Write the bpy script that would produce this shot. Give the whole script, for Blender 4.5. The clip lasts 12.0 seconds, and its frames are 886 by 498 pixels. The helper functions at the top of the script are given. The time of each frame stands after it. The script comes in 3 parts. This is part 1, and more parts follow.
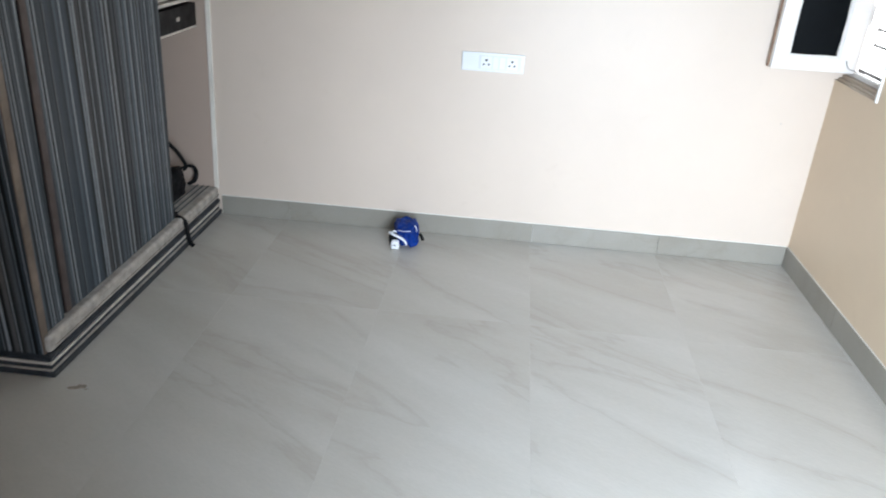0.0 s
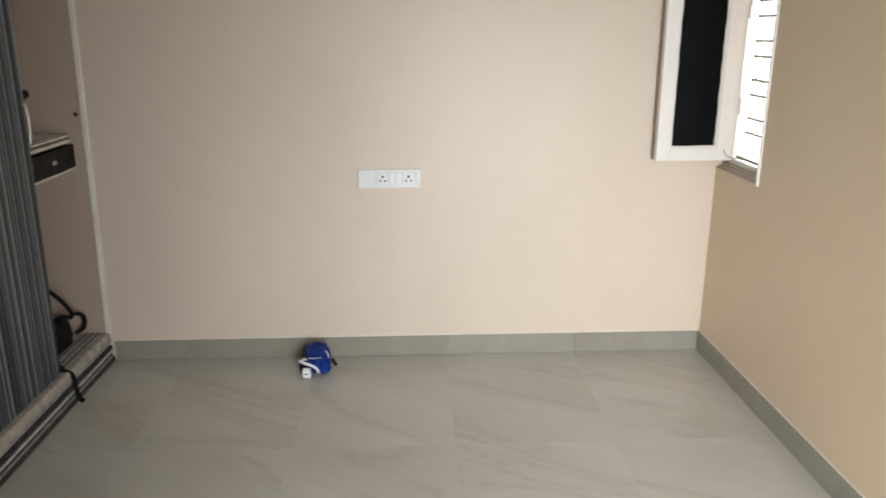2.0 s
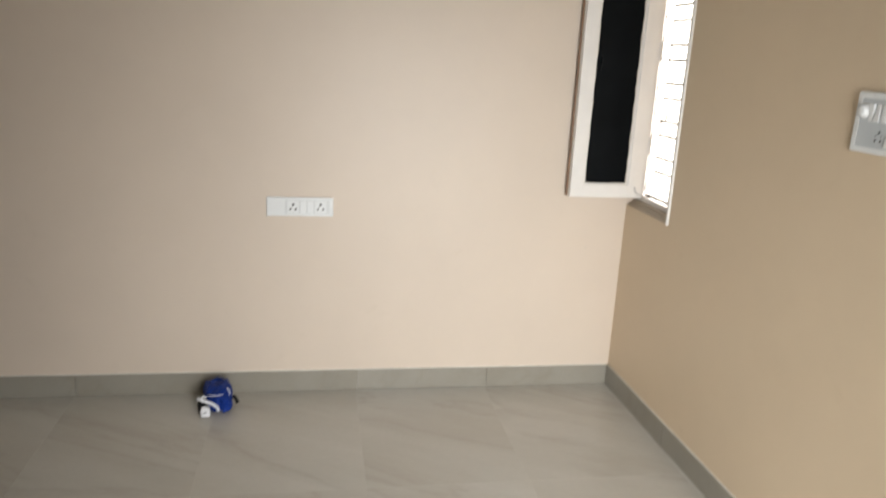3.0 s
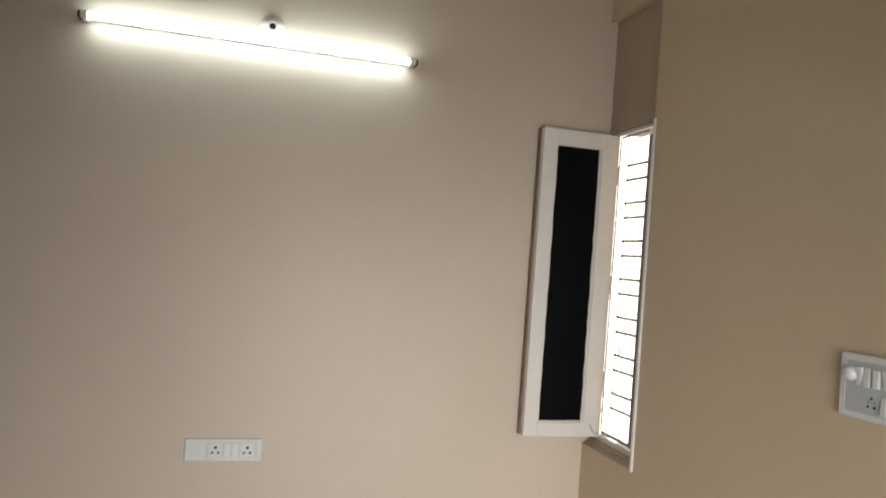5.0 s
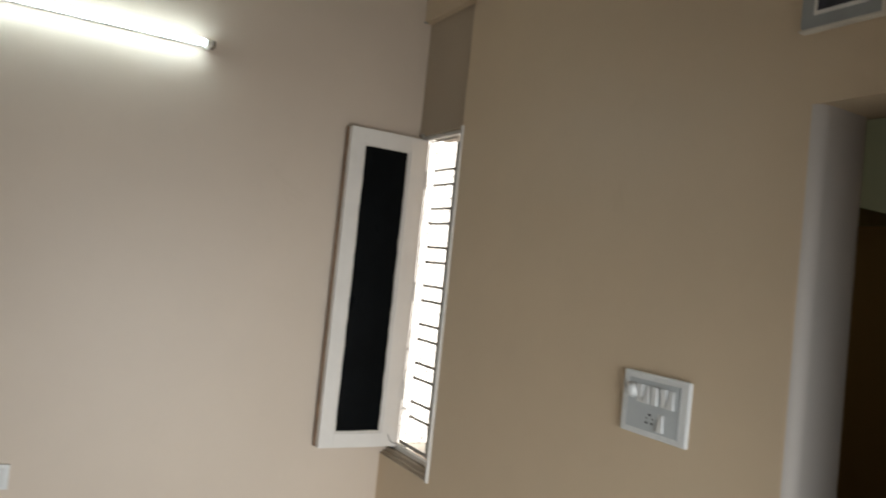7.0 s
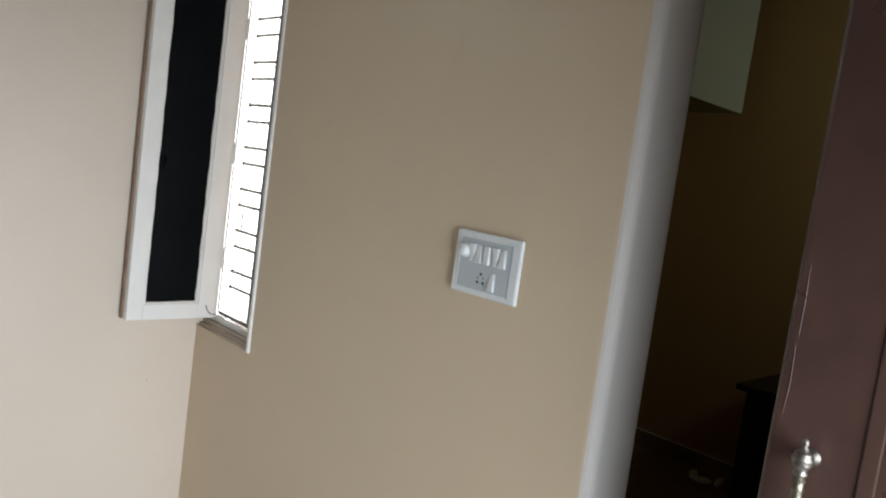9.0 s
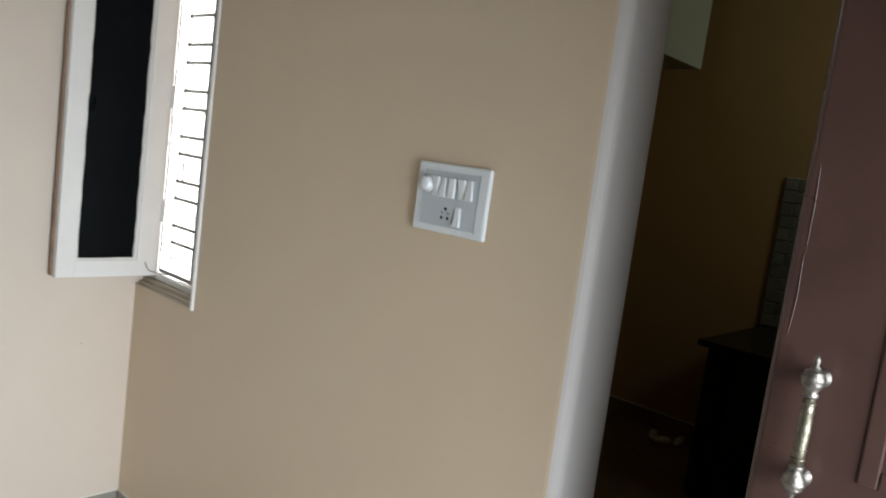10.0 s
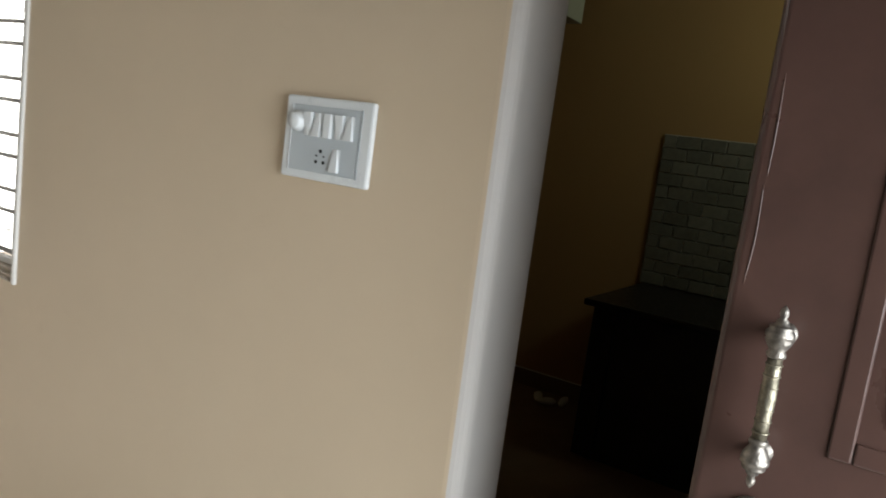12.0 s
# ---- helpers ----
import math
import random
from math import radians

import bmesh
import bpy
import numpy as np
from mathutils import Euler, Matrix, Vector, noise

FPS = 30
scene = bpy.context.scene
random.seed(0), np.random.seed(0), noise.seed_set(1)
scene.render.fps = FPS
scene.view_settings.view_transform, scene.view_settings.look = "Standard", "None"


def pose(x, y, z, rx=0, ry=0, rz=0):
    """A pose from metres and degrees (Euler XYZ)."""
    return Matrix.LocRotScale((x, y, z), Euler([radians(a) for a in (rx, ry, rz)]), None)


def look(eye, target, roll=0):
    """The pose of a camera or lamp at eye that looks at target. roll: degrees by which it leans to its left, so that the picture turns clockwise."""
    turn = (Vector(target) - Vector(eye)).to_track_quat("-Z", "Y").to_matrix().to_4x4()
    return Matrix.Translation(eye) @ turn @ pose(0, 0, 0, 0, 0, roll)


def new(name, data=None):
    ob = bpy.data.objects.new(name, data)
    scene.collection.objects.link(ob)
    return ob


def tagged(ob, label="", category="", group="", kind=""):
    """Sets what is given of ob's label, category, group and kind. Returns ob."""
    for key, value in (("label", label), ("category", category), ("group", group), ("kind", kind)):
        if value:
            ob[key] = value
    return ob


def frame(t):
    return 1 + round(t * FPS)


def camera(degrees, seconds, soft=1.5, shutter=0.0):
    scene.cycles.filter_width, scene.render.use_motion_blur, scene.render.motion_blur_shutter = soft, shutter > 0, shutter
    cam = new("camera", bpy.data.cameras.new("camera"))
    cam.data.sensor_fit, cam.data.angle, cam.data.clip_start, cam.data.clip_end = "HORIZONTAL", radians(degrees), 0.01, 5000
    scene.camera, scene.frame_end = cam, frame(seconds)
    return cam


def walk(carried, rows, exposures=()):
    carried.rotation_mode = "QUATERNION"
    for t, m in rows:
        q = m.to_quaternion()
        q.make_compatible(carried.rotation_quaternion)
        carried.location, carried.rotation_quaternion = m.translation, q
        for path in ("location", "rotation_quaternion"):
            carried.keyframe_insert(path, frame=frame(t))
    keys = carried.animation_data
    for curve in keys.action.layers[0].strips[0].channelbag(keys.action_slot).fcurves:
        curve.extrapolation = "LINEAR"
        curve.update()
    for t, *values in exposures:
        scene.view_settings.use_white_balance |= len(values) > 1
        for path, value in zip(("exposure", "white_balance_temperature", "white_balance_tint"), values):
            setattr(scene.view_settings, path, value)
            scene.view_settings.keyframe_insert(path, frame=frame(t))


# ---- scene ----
cam = camera(62.3, 12.0, soft=1.7, shutter=0.6)
PATH = [
    (0, (-1.368, -3.297, 1.466), (-1.511, -1.492, 0.617), 3.5),
    (0.5, (-1.345, -3.275, 1.438), (-1.429, -1.437, 0.654), 2.3),
    (1, (-1.312, -3.243, 1.458), (-1.383, -1.375, 0.747), 0.6),
    (1.5, (-1.313, -3.204, 1.482), (-1.352, -1.31, 0.84), -0.5),
    (2, (-1.339, -3.195, 1.478), (-1.269, -1.28, 0.903), -0.2),
    (2.5, (-1.353, -3.155, 1.513), (-1.154, -1.258, 0.91), 1.4),
    (3, (-1.382, -3.096, 1.495), (-1.046, -1.192, 0.985), 3.0),
    (3.5, (-1.453, -3.073, 1.539), (-1.029, -1.146, 1.215), 3.5),
    (3.7, (-1.437, -3.022, 1.55), (-1.023, -1.082, 1.292), 3.5),
    (5.3, (-1.438, -2.829, 1.626), (-0.888, -0.907, 1.7), 4.4),
    (5.5, (-1.426, -2.817, 1.636), (-0.856, -0.903, 1.732), 4.4),
    (6, (-1.412, -2.779, 1.645), (-0.736, -0.901, 1.77), 4.9),
    (6.5, (-1.385, -2.755, 1.648), (-0.584, -0.926, 1.761), 5.3),
    (7, (-1.349, -2.741, 1.658), (-0.366, -1.0, 1.716), 6.0),
    (7.5, (-1.312, -2.719, 1.637), (-0.18, -1.07, 1.645), 6.7),
    (7.6, (-1.317, -2.718, 1.632), (-0.147, -1.096, 1.623), 7.1),
    (7.7, (-1.299, -2.712, 1.636), (-0.115, -1.101, 1.612), 6.7),
    (9.3, (-1.271, -2.62, 1.557), (0.137, -1.217, 1.339), 8.0),
    (9.5, (-1.257, -2.603, 1.536), (0.164, -1.214, 1.312), 7.7),
    (10, (-1.194, -2.541, 1.469), (0.278, -1.208, 1.229), 7.7),
    (10.5, (-1.139, -2.49, 1.437), (0.396, -1.232, 1.189), 8.0),
    (11, (-1.104, -2.446, 1.422), (0.496, -1.274, 1.16), 7.9),
    (11.5, (-1.073, -2.408, 1.418), (0.568, -1.299, 1.142), 7.5),
    (12, (-1.019, -2.386, 1.406), (0.657, -1.331, 1.126), 7.8),
]
# seconds, stops, kelvin, tint: the camera's own exposure and white balance
LIGHT = [(0.0, 0.92, 6200, 10), (0.5, 0.58, 6750, 10), (1.0, 0.47, 7150, 11), (1.5, 0.42, 7350, 12), (2.5, 0.32, 7650, 13), (3.5, 0.27, 7850, 14), (5.5, -0.31, 8000, 14), (6.2, -0.30, 7850, 13), (7.0, -0.30, 7600, 12), (7.5, -0.18, 7350, 12), (9.5, 0.06, 6750, 10), (10.5, 0.08, 6950, 10), (12.0, 0.17, 7100, 10)]
walk(cam, [(t, look(eye, target, roll)) for t, eye, target, roll in PATH], LIGHT)

# ---- world, sun, large lights ----
world = bpy.data.worlds.new("sky")
scene.world = world
world.use_nodes = True
wn = world.node_tree.nodes
sky = wn.new("ShaderNodeTexSky")
sky.sky_type, sky.sun_disc = "NISHITA", False
sky.sun_elevation, sky.sun_rotation = radians(62), radians(90)
world.node_tree.links.new(sky.outputs["Color"], wn["Background"].inputs["Color"])
wn["Background"].inputs["Strength"].default_value = 0.10

sun = new("sun", bpy.data.lights.new("sun", "SUN"))
sun.data.energy, sun.data.angle, sun.data.color = 2.5, radians(0.6), (1.0, 0.95, 0.88)
sun.matrix_world = look((6, -3.5, 12), (0, -3.5, 0))


def area(name, eye, target, width, height, watts, colour):
    lamp = new(name, bpy.data.lights.new(name, "AREA"))
    lamp.data.shape, lamp.data.size, lamp.data.size_y = "RECTANGLE", width, height
    lamp.data.energy, lamp.data.color = watts, colour
    lamp.matrix_world = look(eye, target)
    return lamp


# daylight in the entrance doorway, and an added fill lamp by the kitchen's blank wall
area("entrance_daylight", (-0.69, -3.53, 0.90), (-0.40, 0, -0.30), 1.04, 1.65, 39.0, (0.775, 0.885, 1.0)).data.spread = radians(108)
area("kitchen_daylight", (2.45, -3.02, 2.42), (3.06, -1.85, 2.15), 0.5, 0.4, 4.6, (0.88, 1.0, 0.86)).data.spread = radians(116)


# ---- materials ----
def nodes_of(name, rough=0.5, metal=0.0, spec=0.5):
    m = bpy.data.materials.new(name)
    m.use_nodes = True
    nt = m.node_tree
    b = nt.nodes["Principled BSDF"]
    b.inputs["Roughness"].default_value = rough
    b.inputs["Metallic"].default_value = metal
    b.inputs["Specular IOR Level"].default_value = spec
    return m, nt, b


def put(nt, kind, **values):
    n = nt.nodes.new(kind)
    for key, v in values.items():
        n.inputs[key.replace("_", " ")].default_value = v
    return n


def ramp(nt, fac, stops):
    r = nt.nodes.new("ShaderNodeValToRGB")
    while len(r.color_ramp.elements) < len(stops):
        r.color_ramp.elements.new(0.5)
    for e, (p, c) in zip(r.color_ramp.elements, stops):
        e.position, e.color = p, (*c, 1)
    nt.links.new(fac, r.inputs["Fac"])
    return r.outputs["Color"]


def coords(nt, scale=(1, 1, 1), turn=(0, 0, 0), scatter=0.0, turned=False):
    tc = nt.nodes.new("ShaderNodeTexCoord")
    mp = nt.nodes.new("ShaderNodeMapping")
    if turned:
        mp.vector_type = "TEXTURE"
        scale = tuple(1 / c for c in scale)
    mp.inputs["Scale"].default_value = scale
    mp.inputs["Rotation"].default_value = turn
    nt.links.new(tc.outputs["Object"], mp.inputs["Vector"])
    if scatter:
        info = nt.nodes.new("ShaderNodeObjectInfo")
        mul = nt.nodes.new("ShaderNodeMath")
        mul.operation = "MULTIPLY"
        mul.inputs[1].default_value = scatter
        nt.links.new(info.outputs["Random"], mul.inputs[0])
        nt.links.new(mul.outputs[0], mp.inputs["Location"])
    return mp.outputs["Vector"]


def bump(nt, b, height, strength, distance=0.002):
    bp = put(nt, "ShaderNodeBump", Strength=strength, Distance=distance)
    nt.links.new(height, bp.inputs["Height"])
    nt.links.new(bp.outputs["Normal"], b.inputs["Normal"])


def mixed(nt, fac, a, b, mode="MIX"):
    mx = nt.nodes.new("ShaderNodeMix")
    mx.data_type, mx.blend_type = "RGBA", mode
    for sock, v in ((mx.inputs[0], fac), (mx.inputs[6], a), (mx.inputs[7], b)):
        if isinstance(v, bpy.types.NodeSocket):
            nt.links.new(v, sock)
        elif isinstance(v, tuple):
            sock.default_value = (*v, 1)
        else:
            sock.default_value = v
    return mx.outputs[2]


def plain(name, colour, rough=0.5, metal=0.0, spread=0.12, size=6.0, fine=140.0, relief=0.08, spec=0.5):
    """Paint, plastic or metal: broad unevenness, fine grain and a slight relief."""
    m, nt, b = nodes_of(name, rough, metal, spec)
    v = coords(nt)
    broad = put(nt, "ShaderNodeTexNoise", Scale=size, Detail=5.0, Roughness=0.6)
    grain = put(nt, "ShaderNodeTexNoise", Scale=fine, Detail=3.0)
    nt.links.new(v, broad.inputs["Vector"])
    nt.links.new(v, grain.inputs["Vector"])
    dark = tuple(c * (1 - spread) for c in colour)
    light = tuple(min(c * (1 + spread), 1) for c in colour)
    nt.links.new(ramp(nt, broad.outputs["Fac"], [(0.3, dark), (0.7, light)]), b.inputs["Base Color"])
    rr = ramp(nt, broad.outputs["Fac"], [(0.3, (min(rough * 1.2, 1),) * 3), (0.7, (rough * 0.85,) * 3)])
    nt.links.new(rr, b.inputs["Roughness"])
    bump(nt, b, grain.outputs["Fac"], relief)
    return m


def wall_paint(name, colour, rough=0.55):
    """Emulsion on plaster: roller stipple, slight waviness, faint smears."""
    m, nt, b = nodes_of(name, rough, 0, 0.5)
    v = coords(nt)
    broad = put(nt, "ShaderNodeTexNoise", Scale=1.3, Detail=6.0, Roughness=0.62)
    smear = put(nt, "ShaderNodeTexNoise", Scale=5.0, Detail=8.0, Roughness=0.7, Distortion=0.6)
    stipple = put(nt, "ShaderNodeTexNoise", Scale=190.0, Detail=2.0)
    for n in (broad, smear, stipple):
        nt.links.new(v, n.inputs["Vector"])
    a = ramp(nt, broad.outputs["Fac"], [(0.3, tuple(c * 0.955 for c in colour)), (0.7, tuple(min(1, c * 1.03) for c in colour))])
    marks = ramp(nt, smear.outputs["Fac"], [(0.62, (1, 1, 1)), (0.8, (0.94, 0.93, 0.91))])
    nt.links.new(mixed(nt, 1.0, a, marks, "MULTIPLY"), b.inputs["Base Color"])
    add = nt.nodes.new("ShaderNodeMath")
    add.operation = "MULTIPLY_ADD"
    nt.links.new(broad.outputs["Fac"], add.inputs[0])
    add.inputs[1].default_value = 3.0
    nt.links.new(stipple.outputs["Fac"], add.inputs[2])
    bump(nt, b, add.outputs[0], 0.12, 0.0015)
    return m


def marble(name, base, vein, rough, turn, scale=1.0, scatter=40.0):
    """Glazed tile with soft clouds and long thin slanting veins."""
    m, nt, b = nodes_of(name, rough, 0, 0.5)
    v = coords(nt, (0.75 * scale, 3.0 * scale, scale), (0, 0, turn), scatter, True)
    cloud = put(nt, "ShaderNodeTexNoise", Scale=1.3, Detail=6.0, Roughness=0.55, Distortion=0.2)
    line = put(nt, "ShaderNodeTexNoise", Scale=0.75, Detail=7.0, Roughness=0.55, Distortion=0.45)
    speck = put(nt, "ShaderNodeTexNoise", Scale=60.0, Detail=4.0)
    for n in (cloud, line, speck):
        nt.links.new(v, n.inputs["Vector"])
    clouds = ramp(nt, cloud.outputs["Fac"], [(0.3, (base[0] * 0.90, base[1] * 0.88, base[2] * 0.85)), (0.7, tuple(c * 1.03 for c in base))])
    thin = ramp(nt, line.outputs["Fac"], [(0.44, (0, 0, 0)), (0.486, (0.22, 0.22, 0.22)), (0.496, (0.40, 0.40, 0.40)), (0.508, (0.14, 0.14, 0.14)), (0.57, (0, 0, 0))])
    veined = mixed(nt, thin, clouds, vein)
    dusty = ramp(nt, speck.outputs["Fac"], [(0.35, (0.96, 0.96, 0.96)), (0.65, (1, 1, 1))])
    nt.links.new(mixed(nt, 1.0, veined, dusty, "MULTIPLY"), b.inputs["Base Color"])
    rr = ramp(nt, cloud.outputs["Fac"], [(0.3, (rough * 1.08,) * 3), (0.7, (rough * 0.95,) * 3)])
    nt.links.new(rr, b.inputs["Roughness"])
    bump(nt, b, speck.outputs["Fac"], 0.03, 0.001)
    return m


def laminate(name, axis, rough=0.36):
    """Wood-effect laminate: dark grey-blue ground with straight light and dark stripes, upright or level."""
    m, nt, b = nodes_of(name, rough, 0, 0.22)
    tc = nt.nodes.new("ShaderNodeTexCoord")
    sep = nt.nodes.new("ShaderNodeSeparateXYZ")
    nt.links.new(tc.outputs["Object"], sep.inputs[0])
    add = nt.nodes.new("ShaderNodeMath")
    add.operation = "ADD"
    nt.links.new(sep.outputs["X" if axis == "up" else "Z"], add.inputs[0])
    if axis == "up":
        nt.links.new(sep.outputs["Y"], add.inputs[1])
    else:
        add.inputs[1].default_value = 0.37

    def stripes(scale, detail, roughness=0.5):
        n = put(nt, "ShaderNodeTexNoise", Scale=scale, Detail=detail, Roughness=roughness)
        n.noise_dimensions = "1D"
        nt.links.new(add.outputs[0], n.inputs["W"])
        return n.outputs["Fac"]

    k = 1.0 if axis == "up" else 1.3
    body = ramp(nt, stripes(46 * k, 1.0, 0.6), [(0.34, (0.008, 0.010, 0.012)), (0.43, (0.020, 0.025, 0.030)), (0.48, (0.058, 0.068, 0.079)), (0.53, (0.024, 0.029, 0.034)), (0.60, (0.085, 0.097, 0.108))])
    tint = ramp(nt, stripes(7 * k, 1.0), [(0.35, (0.84, 0.96, 1.05)), (0.52, (0.95, 1, 1.02)), (0.66, (1.2, 0.98, 0.84))])
    coloured = mixed(nt, 0.8, body, tint, "MULTIPLY")
    thin = ramp(nt, stripes(70 * k, 0.0), [(0.60, (0, 0, 0)), (0.64, (0.75, 0.75, 0.75))])
    lined = mixed(nt, thin, coloured, (0.31, 0.335, 0.36))
    gaps = ramp(nt, stripes(62 * k, 0.0), [(0.34, (0.14, 0.14, 0.14)), (0.41, (1, 1, 1))])
    v = coords(nt, (60, 60, 3) if axis == "up" else (3, 3, 60))
    fleck = put(nt, "ShaderNodeTexNoise", Scale=6.0, Detail=3.0)
    nt.links.new(v, fleck.inputs["Vector"])
    grain = ramp(nt, fleck.outputs["Fac"], [(0.35, (0.82, 0.82, 0.82)), (0.65, (1.1, 1.1, 1.1))])
    nt.links.new(mixed(nt, 1.0, mixed(nt, 1.0, lined, gaps, "MULTIPLY"), grain, "MULTIPLY"), b.inputs["Base Color"])
    bump(nt, b, fleck.outputs["Fac"], 0.1, 0.0008)
    return m


def glazed(name, colour):
    """Glazed wall tile whose shade varies from piece to piece."""
    m, nt, b = nodes_of(name, 0.22, 0, 0.55)
    info = nt.nodes.new("ShaderNodeObjectInfo")
    shade = ramp(nt, info.outputs["Random"], [(0.0, tuple(c * 0.8 for c in colour)), (1.0, tuple(c * 1.12 for c in colour))])
    cloud = put(nt, "ShaderNodeTexNoise", Scale=35.0, Detail=4.0)
    nt.links.new(coords(nt, scatter=20.0), cloud.inputs["Vector"])
    spots = ramp(nt, cloud.outputs["Fac"], [(0.35, (0.86, 0.86, 0.86)), (0.65, (1.05, 1.05, 1.05))])
    nt.links.new(mixed(nt, 1.0, shade, spots, "MULTIPLY"), b.inputs["Base Color"])
    bump(nt, b, cloud.outputs["Fac"], 0.15, 0.002)
    return m


def glowing(name, colour, strength):
    m, nt, b = nodes_of(name, 0.4)
    b.inputs["Base Color"].default_value = (*colour, 1)
    b.inputs["Emission Color"].default_value = (*colour, 1)
    b.inputs["Emission Strength"].default_value = strength
    return m


WALL = wall_paint("cream_wall_paint", (0.658, 0.556, 0.466), 0.45)
TAN_WALL = wall_paint("tan_wall_paint", (0.660, 0.524, 0.376), 0.45)
JAMB_GREY = wall_paint("pale_grey_jamb_paint", (0.60, 0.56, 0.53))
# wall colour browned and darkened: the window recess's shade is painted in
SHADED_PLASTER = wall_paint("shaded_brown_plaster", (0.47, 0.385, 0.295))
# deep orange-brown: part of the kitchen's darkness is in this colour
KITCHEN_WALL = wall_paint("darkened_tan_kitchen_paint", (0.40, 0.245, 0.105))
CEILING = wall_paint("white_ceiling_paint", (0.76, 0.72, 0.66))
LOFT_PAINT = wall_paint("pale_green_loft_paint", (0.37, 0.385, 0.305))
GROUT = plain("grey_grout", (0.46, 0.435, 0.39), 0.6)
FLOOR_TILE = marble("veined_floor_tile", (0.495, 0.474, 0.432), (0.345, 0.31, 0.265), 0.23, radians(-29))
SKIRT_TILE = marble("grey_skirting_tile", (0.295, 0.276, 0.238), (0.23, 0.205, 0.165), 0.3, radians(20), 2.0)
# the room's veined tile again, darkened to carry the kitchen's gloom
KITCHEN_TILE = marble("darkened_kitchen_floor_tile", (0.25, 0.175, 0.115), (0.17, 0.12, 0.08), 0.35, radians(-29))
CAULK = plain("white_joint_filler", (0.74, 0.70, 0.63), 0.7)
WINDOW_PAINT = plain("cream_window_enamel", (0.81, 0.785, 0.755), 0.32, spread=0.05, relief=0.12, fine=60)
SHUTTER_EDGE = plain("brown_shutter_edge", (0.23, 0.13, 0.075), 0.5, spread=0.25, size=20)
BLACK_PANE = plain("black_film_on_glass", (0.004, 0.005, 0.006), 0.3, spread=0.4, size=4, relief=0.04, fine=20, spec=0.06)
BAR_PAINT = plain("dull_grey_bar_paint", (0.33, 0.32, 0.31), 0.5)
STEEL = plain("worn_steel", (0.55, 0.53, 0.50), 0.35, 1.0)
PLASTIC = plain("white_switch_plastic", (0.76, 0.78, 0.79), 0.28, spread=0.03, relief=0.02)
PLASTIC_MID = plain("off_white_module_plastic", (0.66, 0.68, 0.69), 0.3, spread=0.03, relief=0.02)
PLASTIC_GREY = plain("pale_grey_switch_plastic", (0.52, 0.56, 0.585), 0.3, spread=0.03, relief=0.02)
HOLE = plain("dark_socket_hole", (0.015, 0.015, 0.015), 0.7)
DOOR_PAINT = plain("maroon_enamel", (0.086, 0.0455, 0.037), 0.30, spread=0.16, size=9, fine=45, relief=0.25)
SILVER = plain("tarnished_silver", (0.25, 0.225, 0.20), 0.48, 1.0, spread=0.5, size=70, relief=0.6, fine=170)
WORN_BRASS = plain("worn_yellowish_metal", (0.235, 0.21, 0.16), 0.5, 1.0, spread=0.55, size=60, relief=0.5, fine=150)
LAMINATE = laminate("striped_dark_laminate", "up")
LAMINATE_LONG = laminate("striped_dark_laminate_lengthwise", "along")
SILL_LIGHT = plain("pale_worn_edge_band", (0.37, 0.335, 0.295), 0.45, spread=0.3, size=25)
SILL_BROWN = plain("brown_worn_edge_band", (0.17, 0.14, 0.115), 0.5, spread=0.3, size=25)
PLINTH_DARK = plain("dark_slate_plinth", (0.022, 0.026, 0.032), 0.42, spread=0.4, size=30)
LINING = wall_paint("dull_pink_lining", (0.45, 0.355, 0.29))
PALE_EDGE = plain("pale_board_edge", (0.56, 0.51, 0.45), 0.5, spread=0.25, size=20)
EDGE_DARK = plain("dark_reddish_edge_band", (0.055, 0.036, 0.03), 0.45, spread=0.3, size=14)
EDGE_BROWN = plain("light_brown_edge_band", (0.155, 0.115, 0.085), 0.5, spread=0.3, size=12)
DARK_WOOD = plain("dark_brown_drawer", (0.010, 0.009, 0.009), 0.5, spread=0.3, size=18, spec=0.15)
BLACK_CLOTH = plain("black_nylon", (0.006, 0.006, 0.007), 0.8, spread=0.35, size=30, relief=0.5, fine=260, spec=0.2)
BLUE_CLOTH = plain("royal_blue_nylon", (0.0015, 0.026, 0.19), 0.55, spread=0.4, size=18, relief=0.5, fine=90, spec=0.2)
WHITE_CLOTH = plain("white_trim_cloth", (0.76, 0.77, 0.80), 0.6, spread=0.1)
TUBE_GLOW = glowing("lit_tube", (0.66, 0.87, 1.0), 23.5)
BROWN_CAP = plain("brown_end_cap", (0.07, 0.045, 0.03), 0.5)
PORCELAIN = plain("white_porcelain", (0.78, 0.76, 0.70), 0.25, spread=0.05)
GRANITE = plain("black_granite", (0.012, 0.009, 0.008), 0.40, spread=0.5, size=60)
CABINET_BLACK = plain("dark_under_counter", (0.014, 0.012, 0.012), 0.5, spread=0.3)
GLASS_TILE = glazed("grey_green_wall_tile", (0.19, 0.185, 0.15))
FRAME_GREY = plain("grey_picture_moulding", (0.33, 0.35, 0.36), 0.4, spread=0.15)
PRINT_DARK = plain("dark_print", (0.03, 0.03, 0.045), 0.3, spread=0.8, size=22)
PAPER = plain("crumpled_white_paper", (0.84, 0.83, 0.80), 0.7, spread=0.08)
DIRT = plain("brown_floor_dirt", (0.27, 0.23, 0.185), 0.85, spread=0.4, size=40)


